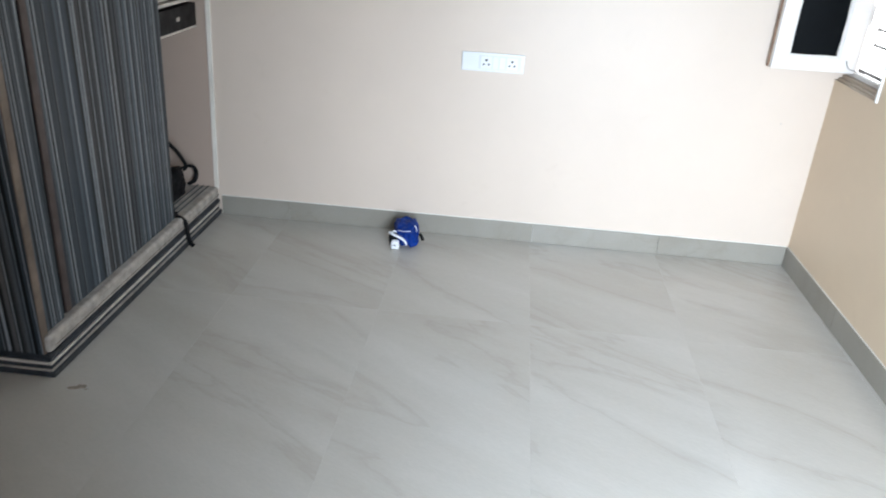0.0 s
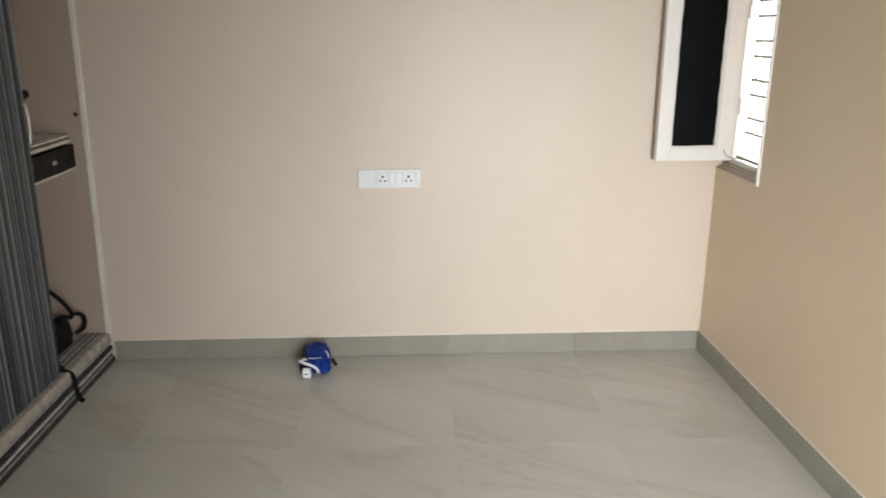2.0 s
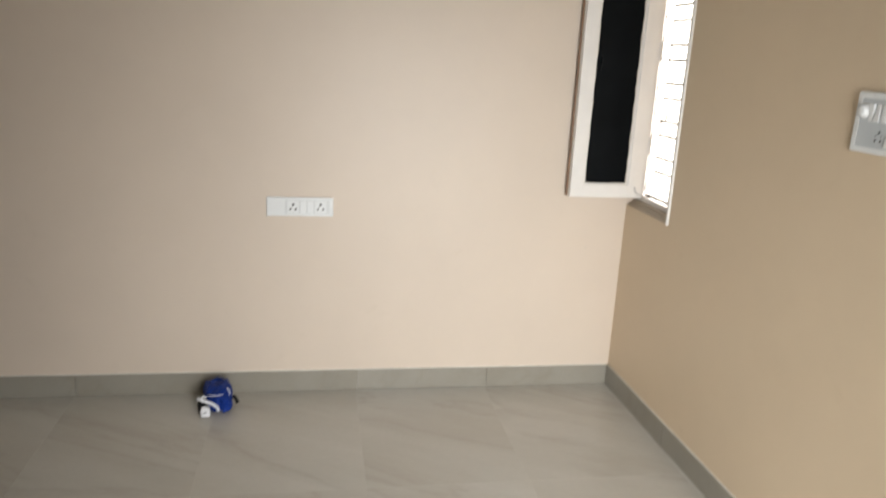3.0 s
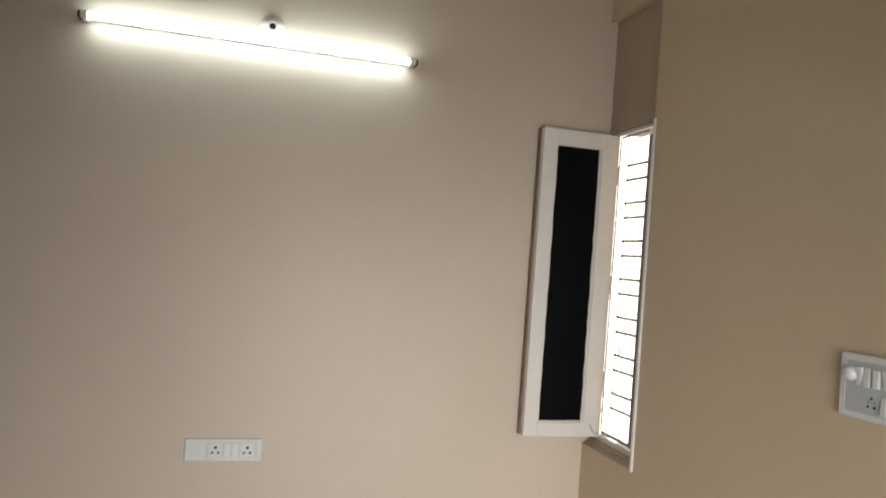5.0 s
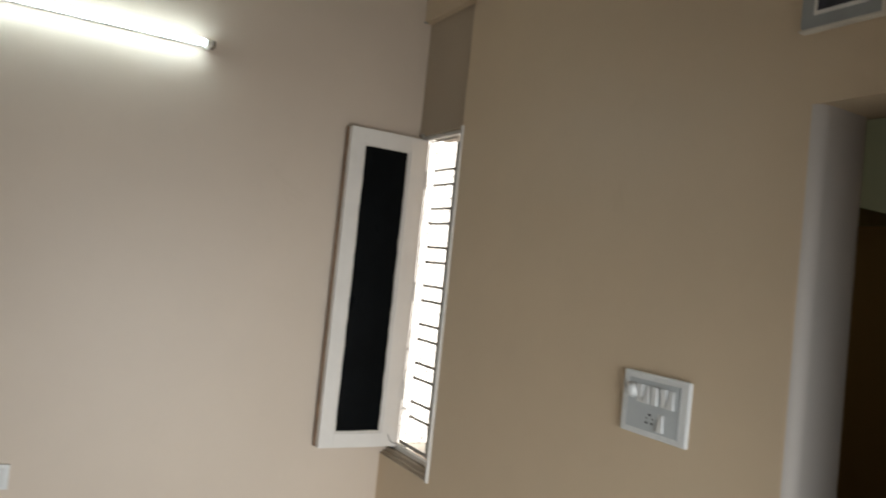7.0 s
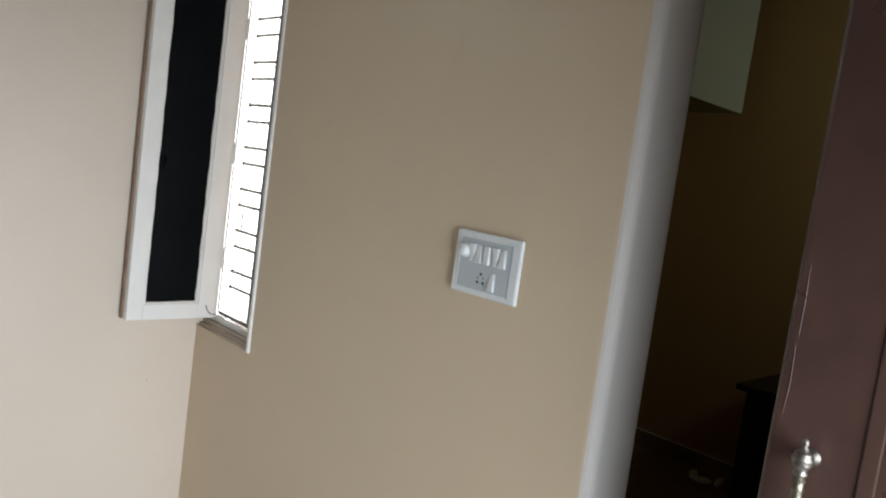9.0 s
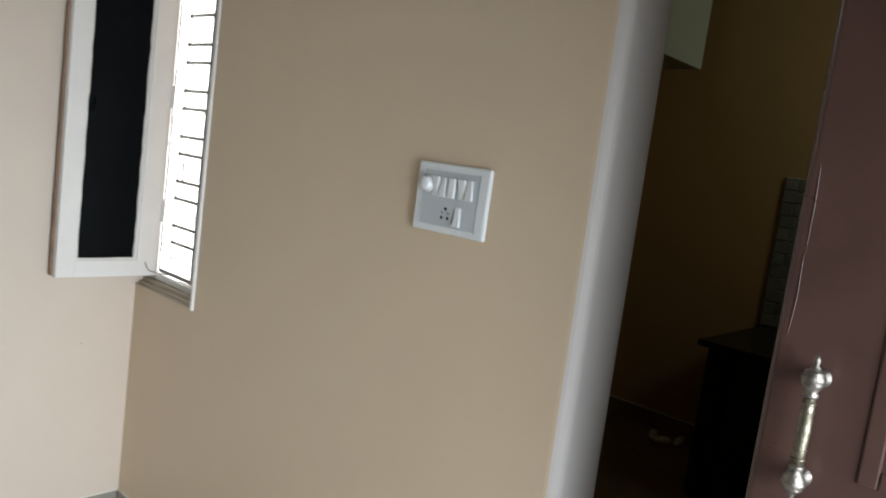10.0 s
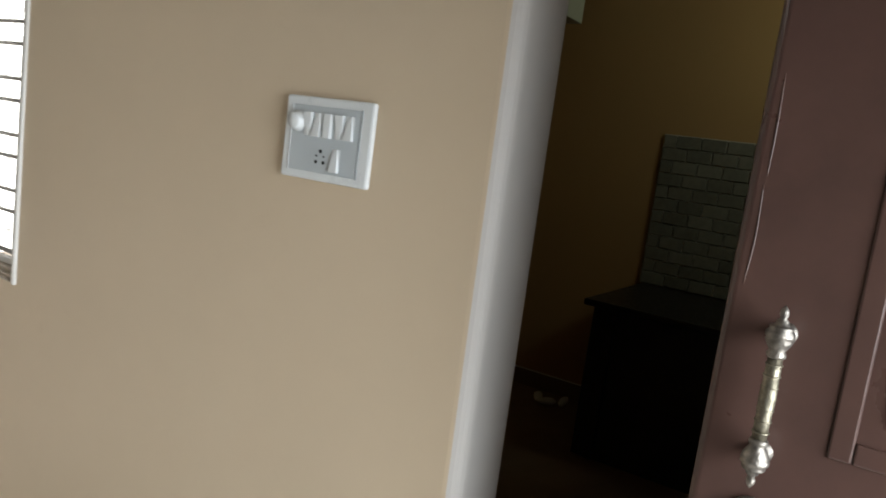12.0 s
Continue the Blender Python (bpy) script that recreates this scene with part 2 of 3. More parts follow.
def daylight(name, colour, strength):
    """Overexposed daylight with a few faint greyer patches."""
    m = glowing(name, colour, strength)
    nt = m.node_tree
    n = put(nt, "ShaderNodeTexNoise", Scale=13.0, Detail=5.0, Roughness=0.65)
    nt.links.new(coords(nt), n.inputs["Vector"])
    nt.nodes["Principled BSDF"].inputs["Base Color"].default_value = (0.05, 0.05, 0.05, 1)
    faint = ramp(nt, n.outputs["Fac"], [(0.54, colour), (0.64, tuple(c * 0.22 for c in colour))])
    nt.links.new(faint, nt.nodes["Principled BSDF"].inputs["Emission Color"])
    return m


OUTSIDE = daylight("bright_sky_backdrop", (0.97, 0.99, 1.0), 3.2)


# ---- building helpers ----
ROOT = {}


def block(bm, x0, x1, y0, y1, z0, z1, soft=0.0, seg=2):
    """A box in bm, its edges rounded by soft."""
    tmp = bmesh.new()
    bmesh.ops.create_cube(tmp, size=1.0)
    for v in tmp.verts:
        v.co = Vector(((x0 + x1) / 2 + v.co.x * (x1 - x0), (y0 + y1) / 2 + v.co.y * (y1 - y0), (z0 + z1) / 2 + v.co.z * (z1 - z0)))
    if soft:
        bmesh.ops.bevel(tmp, geom=tmp.edges[:], offset=soft, segments=seg, profile=0.5, affect="EDGES")
    join(bm, tmp)
    return bm


def join(bm, tmp):
    data = bpy.data.meshes.new("tmp")
    tmp.to_mesh(data)
    tmp.free()
    bm.from_mesh(data)
    bpy.data.meshes.remove(data)


def box(*sizes, soft=0.0, seg=2):
    return block(bmesh.new(), *sizes, soft=soft, seg=seg)


def lathe(bm, profile, m, n=20):
    """Turns (radius, height) rows round the z axis of the pose m."""
    tmp = bmesh.new()
    rings = []
    for r, h in profile:
        rings.append([tmp.verts.new(m @ Vector((r * math.cos(k * math.tau / n), r * math.sin(k * math.tau / n), h))) for k in range(n)])
    for a, b in zip(rings, rings[1:]):
        for k in range(n):
            tmp.faces.new((a[k], a[(k + 1) % n], b[(k + 1) % n], b[k]))
    tmp.faces.new(rings[0][::-1])
    tmp.faces.new(rings[-1])
    bmesh.ops.remove_doubles(tmp, verts=tmp.verts[:], dist=1e-6)
    bmesh.ops.recalc_face_normals(tmp, faces=tmp.faces[:])
    join(bm, tmp)
    return bm


def sweep(bm, points, r, n=8, flat=1.0):
    """A round or flattened cord along smoothed points."""
    pts = [Vector(p) for p in points]
    smooth = []
    for i in range(len(pts) - 1):
        p0, p1, p2, p3 = pts[max(i - 1, 0)], pts[i], pts[i + 1], pts[min(i + 2, len(pts) - 1)]
        for s in range(6 if len(pts) > 2 else 1):
            t = s / 6
            smooth.append(0.5 * (2 * p1 + (p2 - p0) * t + (2 * p0 - 5 * p1 + 4 * p2 - p3) * t * t + (3 * p1 - p0 - 3 * p2 + p3) * t ** 3))
    smooth.append(pts[-1])
    tmp = bmesh.new()
    rings, side = [], None
    for i, p in enumerate(smooth):
        way = (smooth[min(i + 1, len(smooth) - 1)] - smooth[max(i - 1, 0)]).normalized()
        if side is None:
            side = way.orthogonal().normalized()
        side = (side - way * side.dot(way)).normalized()
        up = way.cross(side)
        rings.append([tmp.verts.new(p + side * r * math.cos(k * math.tau / n) + up * r * flat * math.sin(k * math.tau / n)) for k in range(n)])
    for a, b in zip(rings, rings[1:]):
        for k in range(n):
            tmp.faces.new((a[k], a[(k + 1) % n], b[(k + 1) % n], b[k]))
    tmp.faces.new(rings[0][::-1])
    tmp.faces.new(rings[-1])
    bmesh.ops.recalc_face_normals(tmp, faces=tmp.faces[:])
    join(bm, tmp)
    return bm


def lump(bm, centre, size, rough, seed, fine=3, turn=0.0, power=1.0):
    """A soft crumpled body."""
    tmp = bmesh.new()
    bmesh.ops.create_icosphere(tmp, subdivisions=fine, radius=1.0)
    spin = Matrix.Rotation(turn, 3, "Z")
    for v in tmp.verts:
        p = v.co.copy()
        k = max(abs(p.x), abs(p.y), abs(p.z))
        p = p * (1 + (1 / k - 1) * (1 - power))
        q = noise.noise_vector(p * 1.7 + Vector((seed, 0, 0))) * rough + noise.noise_vector(p * 4.5 + Vector((0, seed, 0))) * rough * 0.45
        p += q
        v.co = Vector(centre) + spin @ Vector((p.x * size[0], p.y * size[1], p.z * size[2]))
    join(bm, tmp)
    return bm


def link(name, bm, material, smooth=False):
    data = bpy.data.meshes.new(name)
    if smooth:
        for f in bm.faces:
            f.smooth = True
    bm.to_mesh(data)
    bm.free()
    data.materials.append(material)
    return new(name, data)


def thing(name, place, label, category, group=""):
    ob = new(name)
    ob.empty_display_size = 0.05
    ob.location = place
    ROOT[ob] = Vector(place)
    return tagged(ob, label, category, group)


def part(name, bm, material, parent, label="", smooth=False):
    """Links bm, given in world places, as one mesh under parent."""
    off = ROOT.get(parent, Vector((0, 0, 0)))
    bmesh.ops.translate(bm, verts=bm.verts[:], vec=-off)
    ob = link(name, bm, material, smooth)
    ob.parent = parent
    ROOT[ob] = off
    return tagged(ob, label)


def solid(name, bm, material, label, category, smooth=False, group=""):
    """A thing that is one mesh, its origin at its base."""
    lo = [min(v.co[i] for v in bm.verts) for i in range(3)]
    hi = [max(v.co[i] for v in bm.verts) for i in range(3)]
    base = Vector(((lo[0] + hi[0]) / 2, (lo[1] + hi[1]) / 2, lo[2]))
    bmesh.ops.translate(bm, verts=bm.verts[:], vec=-base)
    ob = link(name, bm, material, smooth)
    ob.location = base
    ROOT[ob] = base
    return tagged(ob, label, category, group)


def structure(name, bm, material, label, category):
    return tagged(link(name, bm, material), label, category, kind="structure")


# ---- the room: walls, floor, ceiling ----
H = 3.0          # ceiling height
T = 0.15         # wall thickness
LEFT, BACK = -3.36, -3.40
TE = 0.176       # thickness of the window wall
DOOR_Y0, DOOR_Y1, DOOR_H = -1.828, -2.78, 2.072
ENTRY_X0, ENTRY_X1 = -1.24, -0.14
WIN_Y, WIN_Z0, WIN_Z1 = -0.402, 0.884, 2.682
KX = 3.07        # far kitchen wall

structure("wall_north", box(LEFT - T, 0.064, 0.0, T, 0, H), WALL, "cream painted plaster wall with a tube light", "wall")

east = bmesh.new()


def jamb_block(bm, y0, y1, z0, z1, near=0.0, far=0.0):
    """A stretch of the wall between y0 < y1 whose upright edges are rounded at the near or far end."""
    tmp = box(0, TE, y0, y1, z0, z1)
    for r, y in ((near, y0), (far, y1)):
        if r:
            edges = [e for e in tmp.edges if all(abs(v.co.y - y) < 1e-5 for v in e.verts) and abs(e.verts[0].co.z - e.verts[1].co.z) > 0.01]
            bmesh.ops.bevel(tmp, geom=edges, offset=r, segments=6, profile=0.5, affect="EDGES")
    join(bm, tmp)


def lean(y, z):
    """How far the plaster of the window wall runs back towards the doorway and the floor."""
    return 0.022 * y / -1.4 * max(0.0, 1 - z / DOOR_H)


jamb_block(east, DOOR_Y0, WIN_Y, 0, DOOR_H, near=0.03)
block(east, 0, TE, WIN_Y, 0.0, 0, WIN_Z0)
block(east, 0, TE, WIN_Y, 0.0, WIN_Z1, H)
block(east, 0, TE, BACK, WIN_Y, DOOR_H, H)
jamb_block(east, BACK, DOOR_Y1, 0, DOOR_H, far=0.03)
for v in east.verts:
    if v.co.y > -1.9:
        v.co.x += lean(v.co.y, v.co.z)
east.normal_update()
for face in east.faces:
    c = face.calc_center_median()
    if face.normal.y < -0.35 and abs(c.y - DOOR_Y0) < 0.05 and c.z < DOOR_H:
        face.material_index = 1
structure("wall_east", east, TAN_WALL, "tan painted plaster wall with window recess and doorways", "wall")
bpy.data.objects["wall_east"].data.materials.append(JAMB_GREY)
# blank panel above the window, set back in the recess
structure("recess_panel", box(0.030, TE - 0.002, WIN_Y + 0.001, -0.001, 2.205, WIN_Z1 - 0.001), SHADED_PLASTER, "set-back wall panel above the window, its shade put into a browner paint", "wall panel")

structure("wall_west", box(LEFT - T, LEFT, BACK, 0, 0, H), WALL, "plain cream painted wall behind the wardrobe", "wall")
south = bmesh.new()
block(south, LEFT - T, ENTRY_X0, BACK - T, BACK, 0, H)
block(south, ENTRY_X1, TE, BACK - T, BACK, 0, H)
block(south, ENTRY_X0, ENTRY_X1, BACK - T, BACK, 2.08, H)
structure("wall_south", south, WALL, "plain cream wall with the open entrance doorway", "wall")
structure("ceiling", box(LEFT - T, KX + T, BACK - T, 0.15, H, H + 0.12), CEILING, "plain white painted ceiling", "ceiling")

ground = structure("ground", box(-40, 40, -40, 40, -0.5, -0.16), GROUT, "grey ground outside the house", "ground")

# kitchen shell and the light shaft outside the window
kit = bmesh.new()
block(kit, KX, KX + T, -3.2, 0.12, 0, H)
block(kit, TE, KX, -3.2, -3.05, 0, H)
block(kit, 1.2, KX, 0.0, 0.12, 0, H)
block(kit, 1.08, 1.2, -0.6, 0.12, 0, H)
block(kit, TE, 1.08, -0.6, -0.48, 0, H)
structure("kitchen_wall", kit, KITCHEN_WALL, "tan kitchen walls, the room's dimness put into their colour", "wall")
structure("backdrop", box(-0.5, 7.0, 4.0, 4.05, -0.15, 6.0), OUTSIDE, "overexposed daylight outside the window", "backdrop")

floor = structure("floor", box(LEFT - T, KX + T, BACK - T, 0.15, -0.15, -0.0004), GROUT, "grey-beige veined floor tiles with thin joints", "floor")

# ---- window in the corner ----
win = thing("window_1", (0.08, -0.2, 0.9), "narrow cream wooden window with steel bars and an open shutter", "window")
win["kind"] = "structure"
FX0, FX1 = 0.042, 0.063
fr = bmesh.new()
block(fr, FX0, FX1, -0.031, -0.001, 0.886, 2.204, 0.003)
block(fr, FX0, FX1, WIN_Y + 0.001, WIN_Y + 0.045, 0.886, 2.204, 0.003)
block(fr, FX0 + 0.001, FX1 - 0.001, WIN_Y + 0.045, -0.031, 2.188, 2.204, 0.003)
block(fr, FX0 + 0.001, FX1 - 0.001, WIN_Y + 0.045, -0.031, 0.910, 0.929, 0.003)
part("window_frame", fr, WINDOW_PAINT, win)
wedge = bmesh.new()
for x0, x1, z in ((-0.004, 0.012, 0.888), (0.010, 0.026, 0.897), (0.024, FX1, 0.9095)):
    block(wedge, x0, x1, WIN_Y + 0.004, -0.003, 0.8845, z, 0.0025)
# the sill takes the same darkened colour, in place of its shade
part("window_sill", wedge, SHADED_PLASTER, win, "rough plaster sill in low steps, coloured browner for its shade")
for k in range(7):
    for d in (0.031, -0.031):
        z = 2.037 - 0.1603 * k + d
        bar = bmesh.new()
        sweep(bar, [(0.096, -0.350, z), (0.096, -0.054, z)], 0.0058, 8)
        lump(bar, (0.096, -0.054, z), (0.008, 0.006, 0.008), 0.05, 1.0, 2)
        part("bar", bar, BAR_PAINT, win, smooth=True)
gf = bmesh.new()
block(gf, 0.0665, 0.0705, -0.36, -0.258, 0.93, 2.166)
block(gf, 0.0665, 0.0705, -0.258, -0.0315, 0.932, 0.945)
block(gf, 0.0640, 0.0670, -0.0390, -0.0315, 0.946, 2.180)
block(gf, 0.0706, 0.100, -0.360, -0.345, 0.93, 2.166)
block(gf, 0.0640, 0.0670, -0.258, -0.0390, 2.180, 2.187)
part("grill_frame", gf, BAR_PAINT, win, "dull grey flat steel edge of the grill")
part("grill_tag", sweep(bmesh.new(), [(0.096, -0.086, 1.335), (0.097, -0.089, 1.30), (0.096, -0.088, 1.268)], 0.0055, 8, 0.5), BAR_PAINT, win)
# lipped bead along the wall's edge beside the window
structure("corner_bead", box(-0.005, 0.012, WIN_Y - 0.012, WIN_Y + 0.003, WIN_Z0 - 0.004, 2.20, soft=0.004, seg=3), WINDOW_PAINT, "cream bead along the edge of the window recess", "trim")

shutter = thing("window_shutter", (-0.12, -0.045, 0.92), "cream wooden casement shutter with black pane, standing open", "shutter")
SX0, SX1, SZ0, SZ1 = -0.296, 0.043, 0.924, 2.186
SY0, SY1 = -0.062, -0.030
st, sr = 0.058, 0.074  # widths of the free and the hinged stile
RB, RT = 0.056, 0.059  # heights of the lower and the upper rail
part("stile", box(SX0, SX0 + st, SY0, SY1, SZ0, SZ1, soft=0.0022), WINDOW_PAINT, shutter)
part("stile", box(SX1 - sr, SX1, SY0, SY1, SZ0, SZ1, soft=0.0022), WINDOW_PAINT, shutter)
part("rail", box(SX0 + st, SX1 - sr, SY0 + 0.0004, SY1, SZ0, SZ0 + RB, soft=0.0006), WINDOW_PAINT, shutter)
part("rail", box(SX0 + st, SX1 - sr, SY0 + 0.0004, SY1, SZ1 - RT, SZ1, soft=0.0006), WINDOW_PAINT, shutter)
part("pane", box(SX0 + st - 0.004, SX1 - sr + 0.004, SY0 + 0.012, SY1 - 0.012, SZ0 + RB - 0.006, SZ1 - RT + 0.006), BLACK_PANE, shutter, "black glossy window pane")
part("back_board", box(SX0 - 0.006, SX1 - 0.002, SY1 + 0.0005, SY1 + 0.014, SZ0 + 0.001, SZ1 - 0.001, soft=0.002), SHUTTER_EDGE, shutter, "brown outer face of the shutter")
bead = bmesh.new()
gx0, gx1, gz0, gz1 = SX0 + st, SX1 - sr, SZ0 + RB, SZ1 - RT
for a in ((gx0, gx0 + 0.007, gz0, gz1), (gx1 - 0.007, gx1, gz0, gz1)):
    block(bead, a[0], a[1], SY0 + 0.006, SY0 + 0.012, a[2], a[3], 0.001)
for a in ((gx0, gx1, gz0, gz0 + 0.006), (gx0, gx1, gz1 - 0.006, gz1)):
    block(bead, a[0], a[1], SY0 + 0.0055, SY0 + 0.0115, a[2], a[3], 0.001)
part("glazing_bead", bead, WINDOW_PAINT, shutter)


def sealant(x0, z0, x1, z1):
    """A ragged white line of sealant where the glazing bead meets the pane."""
    steps = int(math.hypot(x1 - x0, z1 - z0) / 0.034)
    rows = []
    for k in range(steps + 1):
        f = k / steps
        w = random.uniform(-0.0020, 0.0014)
        rows.append((x0 + (x1 - x0) * f + w * (z1 != z0), SY0 + 0.0112, z0 + (z1 - z0) * f + w * (x1 != x0)))
    part("sealant", sweep(bmesh.new(), rows, 0.0022, 5), CAULK, shutter, "ragged white sealant line", smooth=True)


sealant(gx0 + 0.008, gz0, gx0 + 0.008, gz1)
sealant(gx1 - 0.008, gz0, gx1 - 0.008, gz1)
sealant(gx0, gz0 + 0.007, gx1, gz0 + 0.007)
sealant(gx0, gz1 - 0.007, gx1, gz1 - 0.007)
for z in (1.12, 1.52, 1.98):
    hb = box(SX1 - 0.002, SX1 + 0.008, SY0 - 0.004, SY0 + 0.002, z, z + 0.075)
    lathe(hb, [(0.004, 0), (0.004, 0.078)], pose(SX1 + 0.003, SY0 - 0.004, z - 0.001), 10)
    part("hinge", hb, WINDOW_PAINT, shutter)
kn = bmesh.new()
lathe(kn, [(0.004, 0), (0.004, 0.012), (0.008, 0.014), (0.008, 0.022), (0.003, 0.027)], pose(SX1 - 0.022, SY0 + 0.014, SZ1 - 0.001), 12)
part("tower_bolt", kn, STEEL, shutter, smooth=True)
stay = sweep(bmesh.new(), [(SX1 - 0.045, SY0 - 0.003, SZ0 + 0.05), (SX1 - 0.03, SY0 - 0.006, SZ0 + 0.02), (SX1 + 0.005, SY0 - 0.02, SZ0 + 0.012), (0.055, -0.12, SZ0 + 0.012), (0.055, -0.135, SZ0 + 0.022)], 0.0022, 6)
part("hook_stay", stay, BAR_PAINT, shutter, "thin wire hook stay", smooth=True)
sc = sweep(bmesh.new(), [(SX0 + st + 0.03, SY0 + 0.01, 1.52), (SX0 + st + 0.03, SY0 + 0.004, 1.50), (SX0 + st + 0.026, SY0 + 0.004, 1.47)], 0.003, 6)
part("catch", sc, BLACK_PANE, shutter, smooth=True)
lt = box(0.03, 0.05, WIN_Y + 0.003, WIN_Y + 0.012, 1.535, 1.575, soft=0.002)
part("latch", lt, BAR_PAINT, win)

# ---- tube light, lamp holder, sockets on the far wall ----
tube = thing("tube_light", (-1.45, 0, 2.37), "lit white fluorescent tube light fixed level on the wall", "tube light")
TZ = 2.373
part("batten", box(-2.035, -0.868, -0.030, -0.001, TZ - 0.0085, TZ + 0.009, soft=0.002), PLASTIC, tube)
tb = bmesh.new()
lathe(tb, [(0.0125, 0), (0.0125, 1.15)], pose(-2.027, -0.046, TZ, 0, 90, 0), 16)
part("tube", tb, TUBE_GLOW, tube, "glowing white tube", smooth=True)
for x, s in ((-2.029, -1), (-0.875, 1)):
    cb = bmesh.new()
    lathe(cb, [(0.0135, 0), (0.0135, 0.022), (0.010, 0.024)], pose(x, -0.046, TZ, 0, 90 * s, 0), 16)
    block(cb, min(x, x + 0.02 * s), max(x, x + 0.02 * s), -0.04, -0.002, TZ - 0.016, TZ + 0.010, 0.003)
    cap = part("end_cap", cb, PORCELAIN, tube, smooth=False)
    x1 = x + 0.022 * s
    part("terminal", box(min(x1, x1 + 0.011 * s), max(x1, x1 + 0.011 * s), -0.052, -0.006, TZ - 0.012, TZ + 0.012, soft=0.003), BROWN_CAP, cap, "brown end terminal")

holder = thing("lamp_holder", (-1.402, 0, 2.44), "empty round white wall lamp holder with dark socket", "lamp holder")
hb = bmesh.new()
lathe(hb, [(0.046, 0), (0.046, 0.005), (0.038, 0.010), (0.031, 0.013), (0.027, 0.022), (0.023, 0.025)], pose(-1.402, -0.0005, 2.436, 90, 0, 0), 28)
part("base", hb, PORCELAIN, holder, smooth=True)
hb = bmesh.new()
lathe(hb, [(0.024, 0), (0.024, 0.009), (0.0125, 0.010), (0.0115, 0.002)], pose(-1.402, -0.024, 2.436, 90, 0, 0), 24)
part("socket_rim", hb, PORCELAIN, holder, smooth=True)
part("socket_hole", lathe(bmesh.new(), [(0.0113, 0), (0.0113, 0.006)], pose(-1.402, -0.024, 2.436, 90, 0, 0), 20), HOLE, holder, "dark lamp socket")


def pins(bm, place, across, up, out, offsets, r):
    """Small dark socket holes, standing a hair proud of their plate."""
    for u, v, k in offsets:
        c = Vector(place) + Vector(across) * u + Vector(up) * v
        z = Vector(out)
        x = Vector(across)
        m = Matrix((x, Vector(up), z)).transposed().to_4x4()
        m.translation = c
        lathe(bm, [(r * k, 0), (r * k, 0.0008)], m, 10)
    return bm


sock = thing("wall_socket", (-1.458, 0, 0.807), "white wide wall socket plate with two outlets", "wall socket")
part("plate", box(-1.596, -1.320, -0.011, -0.0005, 0.8065, 0.8885, soft=0.004, seg=3), PLASTIC, sock)
part("module_panel", box(-1.520, -1.334, -0.0135, -0.011, 0.818, 0.877, soft=0.001), PLASTIC_MID, sock)
for cx in (-1.487, -1.373):
    ob = part("outlet", box(cx - 0.024, cx + 0.024, -0.0155, -0.0135, 0.821, 0.874, soft=0.001), PLASTIC, sock)
    part("pin_holes", pins(bmesh.new(), (cx, -0.0156, 0.847), (1, 0, 0), (0, 0, 1), (0, -1, 0), [(0, 0.011, 1.25), (-0.011, -0.008, 1), (0.011, -0.008, 1)], 0.0045), HOLE, ob)
for cx in (-1.445, -1.416):
    rb = box(cx - 0.0115, cx + 0.0115, -0.019, -0.0135, 0.822, 0.873, soft=0.0015)
    for v in rb.verts:
        if v.co.y < -0.016:
            v.co.y += 0.0035 * (v.co.z - 0.822) / 0.051
    part("rocker", rb, PLASTIC, sock)

# ---- switch board on the window wall ----
SWY, SWZ0, SWW, SWH = -1.358, 1.308, 0.213, 0.153
board = thing("switch_board", (0, SWY - SWW / 2, SWZ0), "white modular switch board with rockers, dimmer knob and outlet", "switch board")


def board_box(u0, u1, v0, v1, x0, x1, soft=0.001):
    return box(-x1, -x0, SWY - u1 * SWW, SWY - u0 * SWW, SWZ0 + (1 - v1) * SWH, SWZ0 + (1 - v0) * SWH, soft=soft)


rim = board_box(0, 1, 0, 1, 0.0005, 0.013, 0.005)
part("cover_frame", rim, PLASTIC, board)
part("module_panel", board_box(0.10, 0.87, 0.11, 0.90, 0.013, 0.0145), PLASTIC_GREY, board)
part("trim_edge", board_box(0.875, 0.885, 0.10, 0.91, 0.012, 0.0152, 0.0005), FRAME_GREY, board)
part("trim_edge", board_box(0.09, 0.098, 0.10, 0.91, 0.012, 0.0152, 0.0005), PLASTIC, board)
kb = bmesh.new()
lathe(kb, [(0.0195, 0), (0.0195, 0.003), (0.0155, 0.005), (0.0148, 0.013), (0.0125, 0.0155)], pose(-0.0145, SWY - 0.175 * SWW, SWZ0 + 0.69 * SWH, 0, -90, 0), 24)
part("dimmer_knob", kb, PLASTIC, board, "round white dimmer knob", smooth=True)


def rocker(u, v0, v1, up):
    rb = board_box(u - 0.047, u + 0.047, v0, v1, 0.0145, 0.0205, 0.001)
    zlo, zhi = SWZ0 + (1 - v1) * SWH, SWZ0 + (1 - v0) * SWH
    yc = SWY - u * SWW
    for v in rb.verts:
        if v.co.x < -0.0175:
            k = (v.co.z - zlo) / (zhi - zlo)
            k = 0.75 if up is None else k if up else 1 - k
            v.co.x -= 0.005 * k - 0.0035
            v.co.y = yc + (v.co.y - yc) * (0.40 + 0.60 * k)
    part("rocker", rb, PLASTIC, board)


